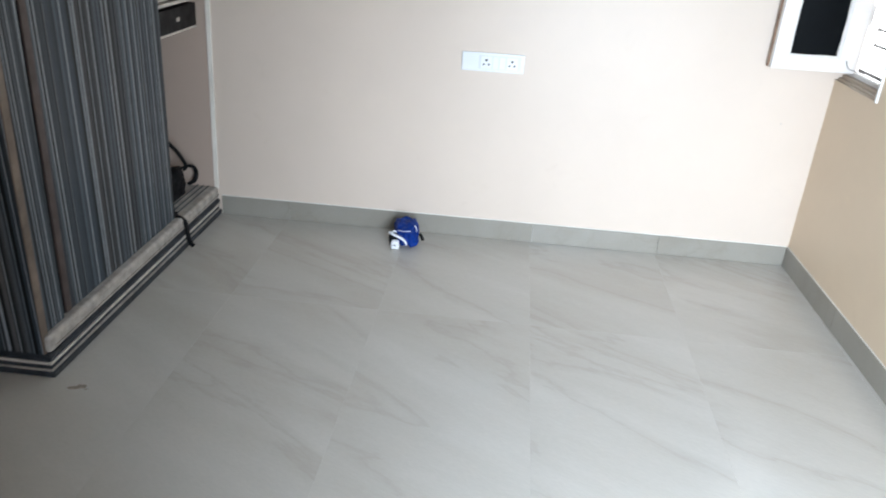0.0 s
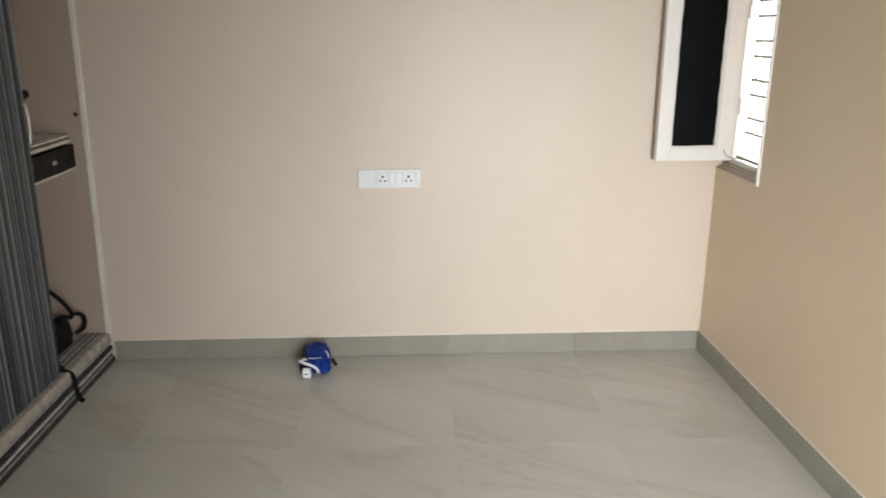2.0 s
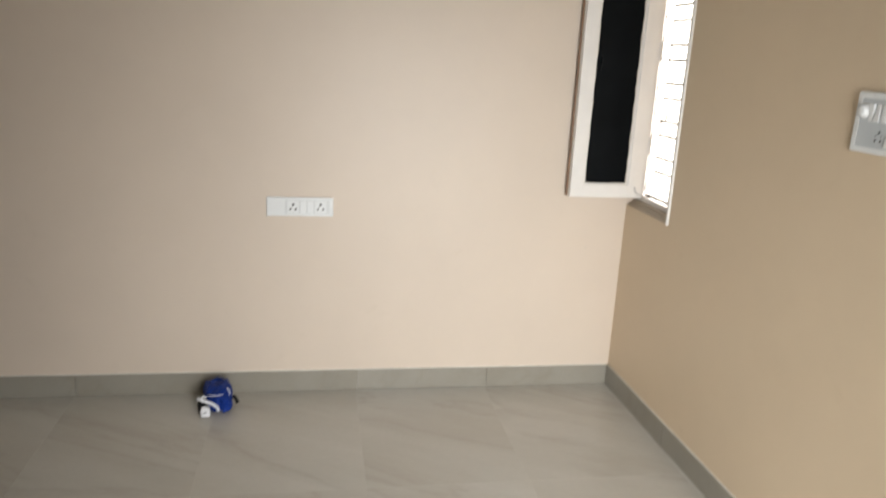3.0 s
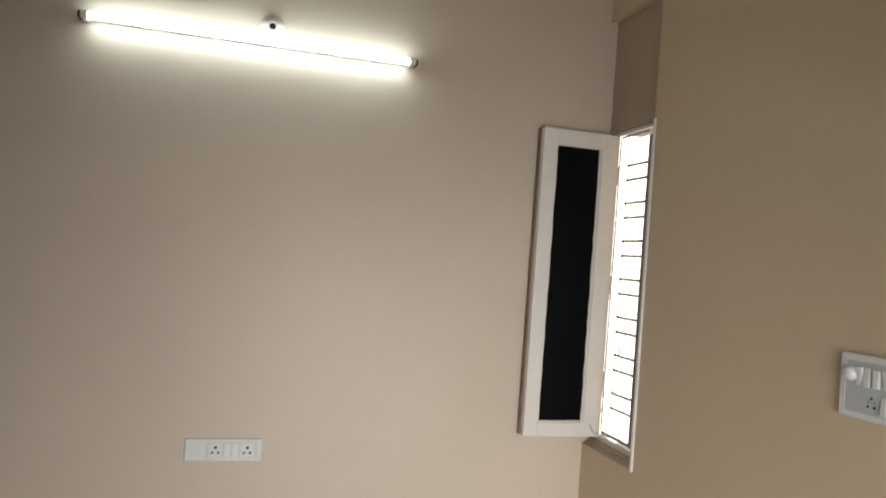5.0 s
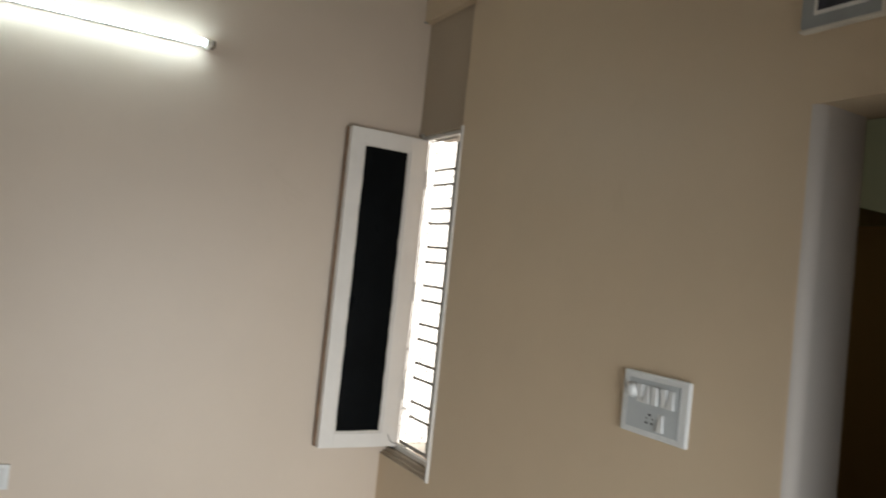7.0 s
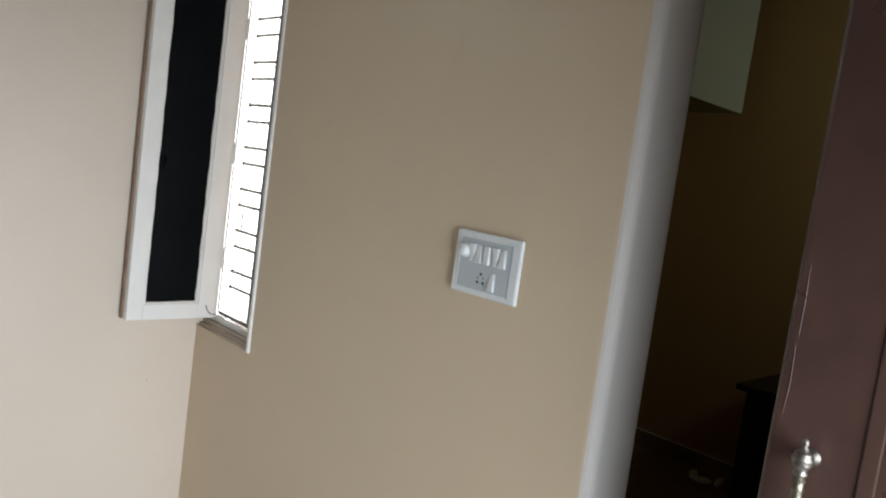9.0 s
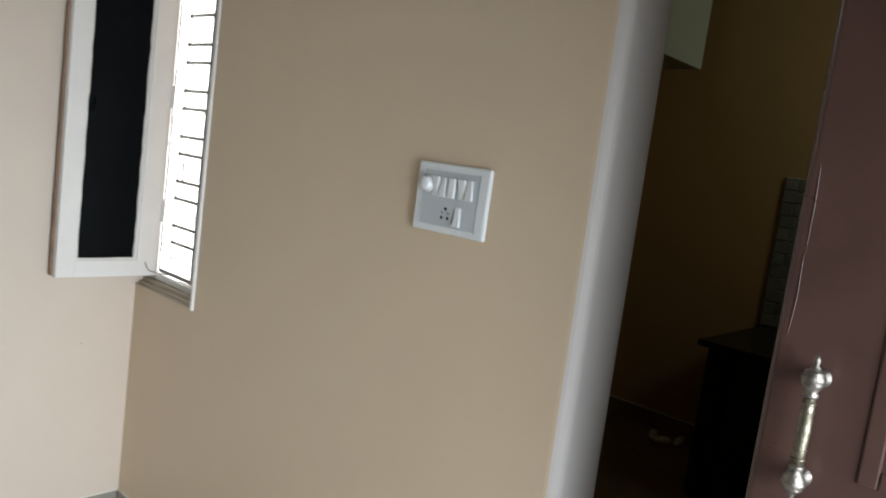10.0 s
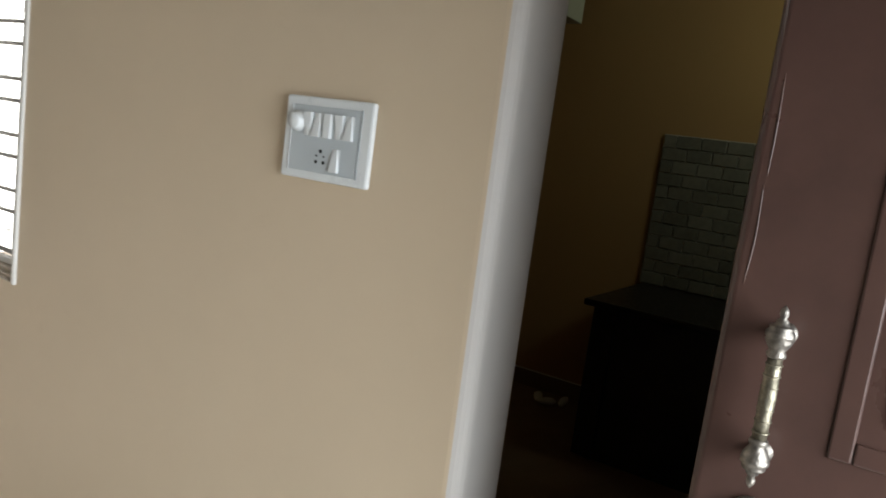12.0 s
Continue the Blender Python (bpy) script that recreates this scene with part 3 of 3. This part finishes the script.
for u, up in ((0.298, True), (0.405, False), (0.525, None), (0.655, True), (0.768, False)):
    rocker(u, 0.19, 0.475, up)
rocker(0.645, 0.59, 0.865, False)
ob = part("outlet", board_box(0.36, 0.58, 0.55, 0.87, 0.0145, 0.0152, 0.0003), PLASTIC_GREY, board)
part("pin_holes", pins(bmesh.new(), (-0.0153, SWY - 0.47 * SWW, SWZ0 + 0.29 * SWH), (0, -1, 0), (0, 0, 1), (-1, 0, 0), [(0, 0.011, 1.1), (-0.009, -0.009, 1.05), (0.009, -0.009, 1.05), (-0.009, 0.002, 0.6), (0.009, 0.002, 0.6)], 0.0032), HOLE, ob)

board.location.x += lean(SWY - SWW / 2, SWZ0 + SWH / 2)

nail = sweep(bmesh.new(), [(0.010, -0.010, 2.684), (-0.010, -0.014, 2.678)], 0.0035, 6)
solid("nail", nail, BAR_PAINT, "small dark nail in the corner above the window", "nail")
solid("nail", sweep(bmesh.new(), [(-0.174, 0.0, 0.677), (-0.174, -0.003, 0.677)], 0.0025, 6), BAR_PAINT, "tiny dark nail in the cream wall", "nail")

# ---- picture above the kitchen doorway ----
pic = thing("picture_frame", (0, -1.876, 2.212), "small grey framed dark picture hung above the doorway", "picture frame")
PY0, PY1, PZ0, PZ1 = -1.945, -1.777, 2.222, 2.44
mo = box(-0.018, -0.0005, PY0, PY1, PZ0, PZ1)
upright = [e for e in mo.edges if abs(e.verts[0].co.x - e.verts[1].co.x) > 0.01]
bmesh.ops.bevel(mo, geom=upright, offset=0.012, segments=4, profile=0.5, affect="EDGES")
part("moulding", mo, FRAME_GREY, pic)
edge = box(-0.0205, -0.0008, PY0 - 0.0025, PY1 + 0.0025, PZ0 - 0.0025, PZ0 + 0.0025, soft=0.001)
block(edge, -0.0205, -0.0008, PY0 - 0.0025, PY0 + 0.0025, PZ0 + 0.0026, PZ1, 0.001)
part("light_edge", edge, CAULK, pic)
part("mount", box(-0.0195, -0.0181, PY0 + 0.028, PY1 - 0.028, PZ0 + 0.028, PZ1 - 0.028), PAPER, pic, "white picture mount")
part("print", box(-0.0208, -0.0196, PY0 + 0.036, PY1 - 0.036, PZ0 + 0.036, PZ1 - 0.036), PRINT_DARK, pic, "dark printed picture")

# ---- entrance door, swung open flat against the wall ----
door = thing("door_1", (-0.14, -2.80, 0.0), "maroon painted panelled wooden door swung open against the wall", "door")
door["kind"] = "structure"
DX0, DX1, DY0, DY1, DZ0, DZ1 = -0.156, -0.120, -3.375, -2.224, 0.008, 2.05
leaf = part("door_leaf", box(DX0, DX1, DY0, DY1, DZ0, DZ1, soft=0.011, seg=5), DOOR_PAINT, door)


def panel(z0, z1):
    y0, y1 = DY0 + 0.13, DY1 - 0.13
    mould = bmesh.new()
    for w, o, h in ((0.024, 0.0, 0.0030),):
        a0, a1, b0, b1 = y0 + o, y1 - o, z0 + o, z1 - o
        block(mould, DX0 - h, DX0 + 0.002, a0, a0 + w, b0, b1, 0.0028)
        block(mould, DX0 - h, DX0 + 0.002, a1 - w, a1, b0, b1, 0.0028)
        block(mould, DX0 - h, DX0 + 0.002, a0 + w, a1 - w, b0, b0 + w, 0.0028)
        block(mould, DX0 - h, DX0 + 0.002, a0 + w, a1 - w, b1 - w, b1, 0.0028)
    ob = part("moulding", mould, DOOR_PAINT, leaf)
    part("raised_panel", box(DX0 - 0.006, DX0 + 0.001, y0 + 0.05, y1 - 0.05, z0 + 0.05, z1 - 0.05, soft=0.0055, seg=4), DOOR_PAINT, leaf)


panel(1.135, 1.92)
panel(0.18, 0.92)
HY, HX = -2.291, -0.190
END = [(0.0005, 0), (0.0040, 0.005), (0.0050, 0.010), (0.0034, 0.014), (0.0066, 0.017), (0.0066, 0.020), (0.0112, 0.022), (0.0126, 0.024), (0.0116, 0.026), (0.0146, 0.029), (0.0150, 0.034),
       (0.0132, 0.0355), (0.0140, 0.038), (0.0110, 0.044), (0.0080, 0.049), (0.0100, 0.052), (0.0100, 0.055), (0.0078, 0.057)]
pull = bmesh.new()
lathe(pull, END, pose(HX, HY, 1.087), 24)
lathe(pull, END, pose(HX, HY, 1.290, 180, 0, 0), 24)
for z in (1.119, 1.255):
    lathe(pull, [(0.0075, 0), (0.0065, 0.012), (0.010, 0.028), (0.0135, 0.030), (0.0135, 0.034)], pose(HX + 0.002, HY, z, 0, 90, 0), 16)
pull = part("pull_handle", pull, SILVER, door, "ornate tarnished silver pull handle", smooth=True)
shaft = bmesh.new()
lathe(shaft, [(0.0076, 0), (0.0080, 0.022), (0.0088, 0.045), (0.0080, 0.068), (0.0076, 0.090)], pose(HX, HY, 1.1435), 20)
for n in range(7):
    lathe(shaft, [(0.0080, 0), (0.0095, 0.0012), (0.0080, 0.0024)], pose(HX, HY, 1.150 + 0.0125 * n), 18)
part("shaft", shaft, WORN_BRASS, pull, "worn yellowish ringed grip", smooth=True)
kb = bmesh.new()
lathe(kb, [(0.022, 0), (0.022, 0.004), (0.013, 0.007), (0.012, 0.016), (0.008, 0.020)], pose(DX0 + 0.0005, -2.293, 1.044, 0, -90, 0), 24)
part("lock_rose", kb, SILVER, door, "round silver lock rose", smooth=True)
# thin ridges added to draw the highlight streak along the door's rounded edge
for z in (1.30, 1.42):
    part("paint_run", sweep(bmesh.new(), [(DX0 + 0.0005, DY1 - 0.018 - 0.003 * math.sin(z * 9), z), (DX0 - 0.0005, DY1 - 0.019, z + 0.05), (DX0 + 0.0005, DY1 - 0.017, z + 0.11)], 0.0009, 6), DOOR_PAINT, leaf, smooth=True)
for z in (0.3, 1.0, 1.75):
    hb = bmesh.new()
    lathe(hb, [(0.007, 0), (0.007, 0.1)], pose(-0.112, DY0 - 0.006, z), 10)
    block(hb, -0.139, -0.113, DY0 - 0.010, DY0 - 0.006, z, z + 0.1)
    part("hinge", hb, STEEL, door)

# ---- wardrobe with sliding doors ----
WX, WY0 = -2.79, -1.435
ward = thing("wardrobe", (-3.08, -0.72, 0), "dark striped laminate wardrobe with one sliding door pushed aside", "wardrobe")
part("side_panel", box(LEFT + 0.002, WX, WY0, WY0 + 0.03, 0.075, 2.4, soft=0.002), LAMINATE, ward)
part("stile", box(WX - 0.03, WX + 0.002, WY0 + 0.03, WY0 + 0.132, 0.142, 2.4, soft=0.002), LAMINATE, ward)
part("edge_band", box(WX + 0.0005, WX + 0.006, WY0 - 0.002, WY0 + 0.03, 0.08, 2.4, soft=0.002), EDGE_BROWN, ward)
part("plinth", box(LEFT + 0.002, -2.768, WY0 - 0.004, -0.002, 0.001, 0.079, soft=0.003), PLINTH_DARK, ward)
part("plinth_ledge", box(LEFT + 0.002, -2.762, WY0 - 0.010, -0.002, 0.062, 0.074, soft=0.003), PLINTH_DARK, ward)
part("plinth_line", box(LEFT + 0.002, -2.760, WY0 - 0.0115, -0.0025, 0.047, 0.055, soft=0.002), PALE_EDGE, ward, "pale line along the plinth")
part("plinth_line", box(LEFT + 0.002, -2.759, WY0 - 0.0125, -0.0025, 0.024, 0.028, soft=0.001), SILL_LIGHT, ward, "thin pale line along the plinth")
part("plinth_foot", box(LEFT + 0.002, -2.754, WY0 - 0.014, -0.003, 0.0005, 0.023, soft=0.004), PLINTH_DARK, ward)
trk = box(LEFT + 0.002, WX + 0.024, WY0 + 0.006, -0.002, 0.080, 0.141, soft=0.014, seg=5)
part("door_track", trk, SILL_LIGHT, ward, "pale worn sliding door track")
part("groove_line", box(LEFT + 0.002, WX + 0.0252, WY0 + 0.034, -0.0015, 0.098, 0.101, soft=0.001), SILL_BROWN, ward, "dark line along the track")
gr = bmesh.new()
for x in (-2.815, -2.842, -2.87):
    block(gr, x - 0.003, x + 0.003, WY0 + 0.150, -0.004, 0.140, 0.144)
part("track_rail", gr, LAMINATE_LONG, ward)
slide = part("sliding_door", box(-2.822, -2.800, -1.239, -0.425, 0.136, 2.36, soft=0.002), LAMINATE, ward)
part("edge_band", box(-2.8235, -2.7985, -1.272, -1.2395, 0.136, 2.36, soft=0.002), EDGE_DARK, slide)
# black filler in the door gap, in place of the wardrobe's inner darkness
part("gasket", box(-2.812, -2.803, -1.302, -1.2725, 0.142, 2.36, soft=0.002), BLACK_CLOTH, ward, "black strip standing in for the dark gap beside the sliding door")
hb = sweep(bmesh.new(), [(-2.800, -0.438, 1.075), (-2.790, -0.438, 1.085), (-2.786, -0.438, 1.15), (-2.790, -0.438, 1.212), (-2.800, -0.438, 1.222)], 0.005, 8)
part("pull", hb, STEEL, slide, "slim pale metal pull", smooth=True)
part("bumper", lump(bmesh.new(), (-2.811, -0.398, 1.252), (0.008, 0.036, 0.018), 0.15, 4.4, 3), BLACK_CLOTH, slide, "black rubber bumper")
part("sliding_door", box(-2.850, -2.828, -1.02, -0.455, 0.136, 2.36, soft=0.002), LAMINATE, ward)
part("top_panel", box(LEFT + 0.002, WX, WY0 + 0.031, -0.002, 2.36, 2.40), LAMINATE, ward)
part("jamb_strip", box(-2.785, -2.764, -0.010, -0.001, 0.131, 2.36, soft=0.002), CAULK, ward, "thin cream strip along the wall")
drw = part("drawer", box(-3.30, -2.828, -0.80, -0.012, 0.917, 1.012, soft=0.002), DARK_WOOD, ward, "dark brown inner drawer")
part("drawer_top", box(-3.30, -2.832, -0.80, -0.016, 1.024, 1.038, soft=0.002), PALE_EDGE, drw)
part("drawer_top", box(-3.30, -2.838, -0.80, -0.030, 1.046, 1.056, soft=0.002), PALE_EDGE, drw)
part("drawer_back", box(-3.30, -2.86, -0.80, -0.05, 1.012, 1.046), DARK_WOOD, drw)
part("drawer_lip", box(-3.30, -2.826, -0.80, -0.014, 0.908, 0.916, soft=0.001), PALE_EDGE, drw)
part("lock", box(-2.829, -2.824, -0.215, -0.185, 0.955, 0.972, soft=0.002), SILL_LIGHT, drw, "small metal drawer pull")

part("lining", box(LEFT + 0.003, -2.786, -0.007, -0.0008, 0.131, 2.358), LINING, ward, "dull pinkish lining inside the wardrobe")

# the whole carcass stands a little out of plumb, towards the room
for ob in ward.children_recursive:
    for v in ob.data.vertices:
        v.co.x += 0.028 * v.co.z

hk = thing("wall_hook", (-2.80, -0.002, 1.10), "small black hook with a cord on the wall", "hook")
part("hook", sweep(bmesh.new(), [(-2.803, -0.0075, 1.135), (-2.803, -0.014, 1.136), (-2.803, -0.02, 1.145)], 0.006, 8), BLACK_CLOTH, hk, smooth=True)
part("cord", sweep(bmesh.new(), [(-2.803, -0.012, 1.135), (-2.808, -0.010, 1.11), (-2.807, -0.006, 1.075)], 0.0018, 6), BAR_PAINT, hk, smooth=True)

hk.location.x += 0.031

bag = thing("black_bag", (-2.91, -0.2, 0.131), "black nylon bag with straps lying in the wardrobe", "bag")
part("bag_body", lump(bmesh.new(), (-2.915, -0.215, 0.205), (0.045, 0.125, 0.075), 0.14, 3.1, 4, 0.0, 0.5), BLACK_CLOTH, bag, smooth=True)
part("strap", sweep(bmesh.new(), [(-2.87, -0.33, 0.50), (-2.87, -0.27, 0.44), (-2.87, -0.18, 0.36), (-2.87, -0.11, 0.275), (-2.885, -0.11, 0.25)], 0.009, 8, 0.5), BLACK_CLOTH, bag, smooth=True)
part("strap_loop", sweep(bmesh.new(), [(-2.89, -0.13, 0.265), (-2.87, -0.09, 0.268), (-2.862, -0.045, 0.245), (-2.86, -0.028, 0.21), (-2.862, -0.05, 0.182), (-2.87, -0.10, 0.180)], 0.0105, 8, 0.6), BLACK_CLOTH, bag, smooth=True)
part("hanging_strap", sweep(bmesh.new(), [(-2.90, -0.30, 0.15), (-2.86, -0.38, 0.152), (-2.80, -0.41, 0.148), (-2.757, -0.415, 0.125), (-2.742, -0.43, 0.07), (-2.738, -0.425, 0.03), (-2.728, -0.415, 0.008)], 0.010, 8, 0.5), BLACK_CLOTH, bag, smooth=True)
part("buckle", box(-2.835, -2.795, -0.432, -0.392, 0.146, 0.162, soft=0.004), BLACK_CLOTH, bag)

# ---- blue pouch on the floor ----
pouch = thing("blue_pouch", (-1.80, -0.16, 0), "crumpled royal blue pouch with white trim by the skirting", "pouch")
part("pouch_body", lump(bmesh.new(), (-1.797, -0.138, 0.054), (0.055, 0.078, 0.055), 0.24, 7.7, 5, 0.25, 0.55), BLUE_CLOTH, pouch, smooth=True)
part("white_tag", lump(bmesh.new(), (-1.836, -0.232, 0.024), (0.019, 0.012, 0.022), 0.22, 2.2, 4, 0.2, 0.45), WHITE_CLOTH, pouch, "white cloth tag", smooth=True)
part("tag_print", box(-1.843, -1.829, -0.2465, -0.2445, 0.024, 0.028), BLACK_CLOTH, pouch, "dark mark on the tag")
# black lump in place of the shadow at the pouch's lower left
part("dark_side", lump(bmesh.new(), (-1.846, -0.198, 0.036), (0.024, 0.026, 0.036), 0.2, 5.2, 4, 0.2, 0.6), BLACK_CLOTH, pouch, "black lump for the shadow on the pouch's left side", smooth=True)
part("white_band", sweep(bmesh.new(), [(-1.868, -0.215, 0.078), (-1.846, -0.230, 0.074), (-1.822, -0.234, 0.066), (-1.802, -0.230, 0.054), (-1.788, -0.224, 0.036), (-1.784, -0.220, 0.020)], 0.0062, 8, 0.5), WHITE_CLOTH, pouch, smooth=True)
part("white_band", sweep(bmesh.new(), [(-1.852, -0.222, 0.080), (-1.842, -0.228, 0.092), (-1.834, -0.224, 0.084)], 0.006, 8, 0.6), WHITE_CLOTH, pouch, smooth=True)
part("piping", sweep(bmesh.new(), [(-1.828, -0.214, 0.090), (-1.80, -0.219, 0.089), (-1.768, -0.208, 0.087)], 0.0017, 6), WHITE_CLOTH, pouch, smooth=True)
part("piping", sweep(bmesh.new(), [(-1.752, -0.185, 0.108), (-1.744, -0.178, 0.085), (-1.748, -0.182, 0.055), (-1.758, -0.19, 0.035)], 0.0028, 6), WHITE_CLOTH, pouch, smooth=True)
part("dark_cord", sweep(bmesh.new(), [(-1.735, -0.14, 0.05), (-1.722, -0.145, 0.035), (-1.715, -0.15, 0.02)], 0.008, 8), BLACK_CLOTH, pouch, smooth=True)

# ---- kitchen seen through the doorway ----
counter = thing("kitchen_counter", (2.65, -2.0, 0), "black granite kitchen counter on a dark base", "kitchen counter")
part("slab", box(2.215, KX - 0.003, -3.04, -1.163, 0.758, 0.789, soft=0.006), GRANITE, counter)
part("base", box(2.31, KX - 0.003, -3.04, -1.185, 0.001, 0.758, soft=0.003), CABINET_BLACK, counter)
part("base_post", box(2.296, 2.309, -1.30, -1.255, 0.002, 0.757, soft=0.003), GRANITE, counter)
structure("loft", box(1.2, 2.915, -0.62, -0.001, 2.175, H - 0.001, soft=0.004), LOFT_PAINT, "pale green storage loft under the kitchen ceiling", "loft")
for n, (x, y, s, a, seed) in enumerate(((2.90, -0.72, (0.085, 0.026, 0.018), 0.4, 1.0), (2.86, -0.80, (0.06, 0.04, 0.018), -0.6, 5.0), (2.93, -0.87, (0.085, 0.024, 0.020), 0.2, 9.0))):
    solid("paper_scrap", lump(bmesh.new(), (x, y, s[2] * 1.05), s, 0.18, seed, 2, a), PAPER, "crumpled white paper scrap on the kitchen floor", "paper scrap", group="scraps on the kitchen floor")
for x, y, s, seed in ((-2.672, -1.486, (0.016, 0.008, 0.0012), 4.0), (-2.648, -1.476, (0.014, 0.009, 0.0012), 8.0), (-2.660, -1.470, (0.006, 0.004, 0.001), 2.0), (-2.628, -1.486, (0.005, 0.003, 0.001), 5.0), (-2.35, -2.02, (0.012, 0.008, 0.0012), 6.0)):
    solid("floor_dirt", lump(bmesh.new(), (x, y, s[2] * 0.9), s, 0.45, seed, 3, 0.2), DIRT, "small brown smear of dirt on the floor tiles", "dirt", group="dirt on the floor")

# ---- pieces: floor tiles, skirting tiles, kitchen wall tiles ----
TW, GAP = 0.6, 0.0009


def tile_mesh(name, w, l, d, material, soft):
    bm = box(-w / 2, w / 2, -l / 2, l / 2, -d, 0)
    top = [e for e in bm.edges if all(v.co.z > -1e-6 for v in e.verts)]
    bmesh.ops.bevel(bm, geom=top, offset=soft, segments=1, profile=0.5, affect="EDGES")
    data = bpy.data.meshes.new(name)
    bm.to_mesh(data)
    bm.free()
    data.materials.append(material)
    return data


def lay(name, data, parent, m):
    ob = new(name, data)
    ob.parent = parent
    ob.matrix_basis = m
    return ob


rows = [(0.0, -0.8), (-0.8, -2.0), (-2.0, -3.4)]
for y1, y0 in rows:
    room_tile = tile_mesh("tile", TW - GAP, y1 - y0 - GAP, 0.004, FLOOR_TILE, 0.0004)
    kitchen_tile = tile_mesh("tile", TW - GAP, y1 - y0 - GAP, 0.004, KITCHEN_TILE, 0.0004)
    strip = tile_mesh("tile", 0.096 - GAP, y1 - y0 - GAP, 0.004, FLOOR_TILE, 0.0004)
    for k in range(-6, 0):
        lay("tile", room_tile, floor, pose(TW * (k + 0.5) - 0.008, (y0 + y1) / 2, 0))
    lay("tile", strip, floor, pose(0.040, (y0 + y1) / 2, 0))
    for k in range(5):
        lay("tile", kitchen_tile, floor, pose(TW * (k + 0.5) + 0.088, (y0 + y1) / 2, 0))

base = structure("baseboard", box(-2.748, -0.0095, -0.0035, -0.0002, 0.0005, 0.1008), CAULK, "grey tile skirting with a white joint along its top", "skirting")
block_e = box(-0.0035, -0.0002, DOOR_Y0 + 0.032, -0.0097, 0.0005, 0.1008)
for v in block_e.verts:
    v.co.x += lean(v.co.y, 0.05)
base_e = structure("baseboard", block_e, CAULK, "grey tile skirting with a white joint along its top", "skirting")


def skirt(parent, x0, y0, x1, y1):
    """One skirting tile 0.097 high and 9 mm thick between two places along a wall."""
    length = math.hypot(x1 - x0, y1 - y0) - 0.001
    bm = box(-length / 2, length / 2, -0.0055, 0, 0, 0.096, soft=0.0007, seg=1)
    data = bpy.data.meshes.new("tile")
    bm.to_mesh(data)
    bm.free()
    data.materials.append(SKIRT_TILE)
    lay("tile", data, parent, pose((x0 + x1) / 2, (y0 + y1) / 2, 0.0006, 0, 0, math.degrees(math.atan2(y1 - y0, x1 - x0))))


xs = [-2.748, -2.4, -1.8, -1.2, -0.6, -0.0095]
for a, b in zip(xs, xs[1:]):
    skirt(base, a, -0.0036, b, -0.0036)
ys = [-0.0097, -0.6, -1.2, DOOR_Y0 + 0.032]
for a, b in zip(ys, ys[1:]):
    skirt(base_e, lean(a, 0.05) - 0.0036, a, lean(b, 0.05) - 0.0036, b)
kskirt = structure("baseboard", box(KX - 0.010, KX - 0.0005, -1.18, -0.001, 0.0005, 0.1), KITCHEN_TILE, "tile skirting along the kitchen wall, darkened for the dim room", "skirting")
part("joint", box(KX - 0.0108, KX - 0.0004, -1.18, -0.001, 0.1, 0.106), CAULK, kskirt)

splash = structure("backsplash", box(KX - 0.004, KX - 0.0005, -2.1, -1.148, 0.790, 1.628), GROUT, "grey glazed brick-shaped kitchen wall tiles", "wall tiles")
RW, RH = 0.135, 0.0695
brick = {}
for w in (RW, RW / 2):
    bm = box(-0.009, 0, -w / 2 + 0.0015, w / 2 - 0.0015, -RH / 2 + 0.0015, RH / 2 - 0.0015, soft=0.004, seg=1)
    data = bpy.data.meshes.new("wall_tile")
    bm.to_mesh(data)
    bm.free()
    data.materials.append(GLASS_TILE)
    brick[w] = data
for r in range(12):
    z = 0.791 + RH * (r + 0.5)
    y = -1.150
    first = r % 2 == 1
    while y > -2.0:
        w = RW / 2 if first else RW
        first = False
        lay("wall_tile", brick[w], splash, pose(KX - 0.004, y - w / 2, z, random.uniform(-0.5, 0.5), random.uniform(-1.5, 1.5), 0))
        y -= w
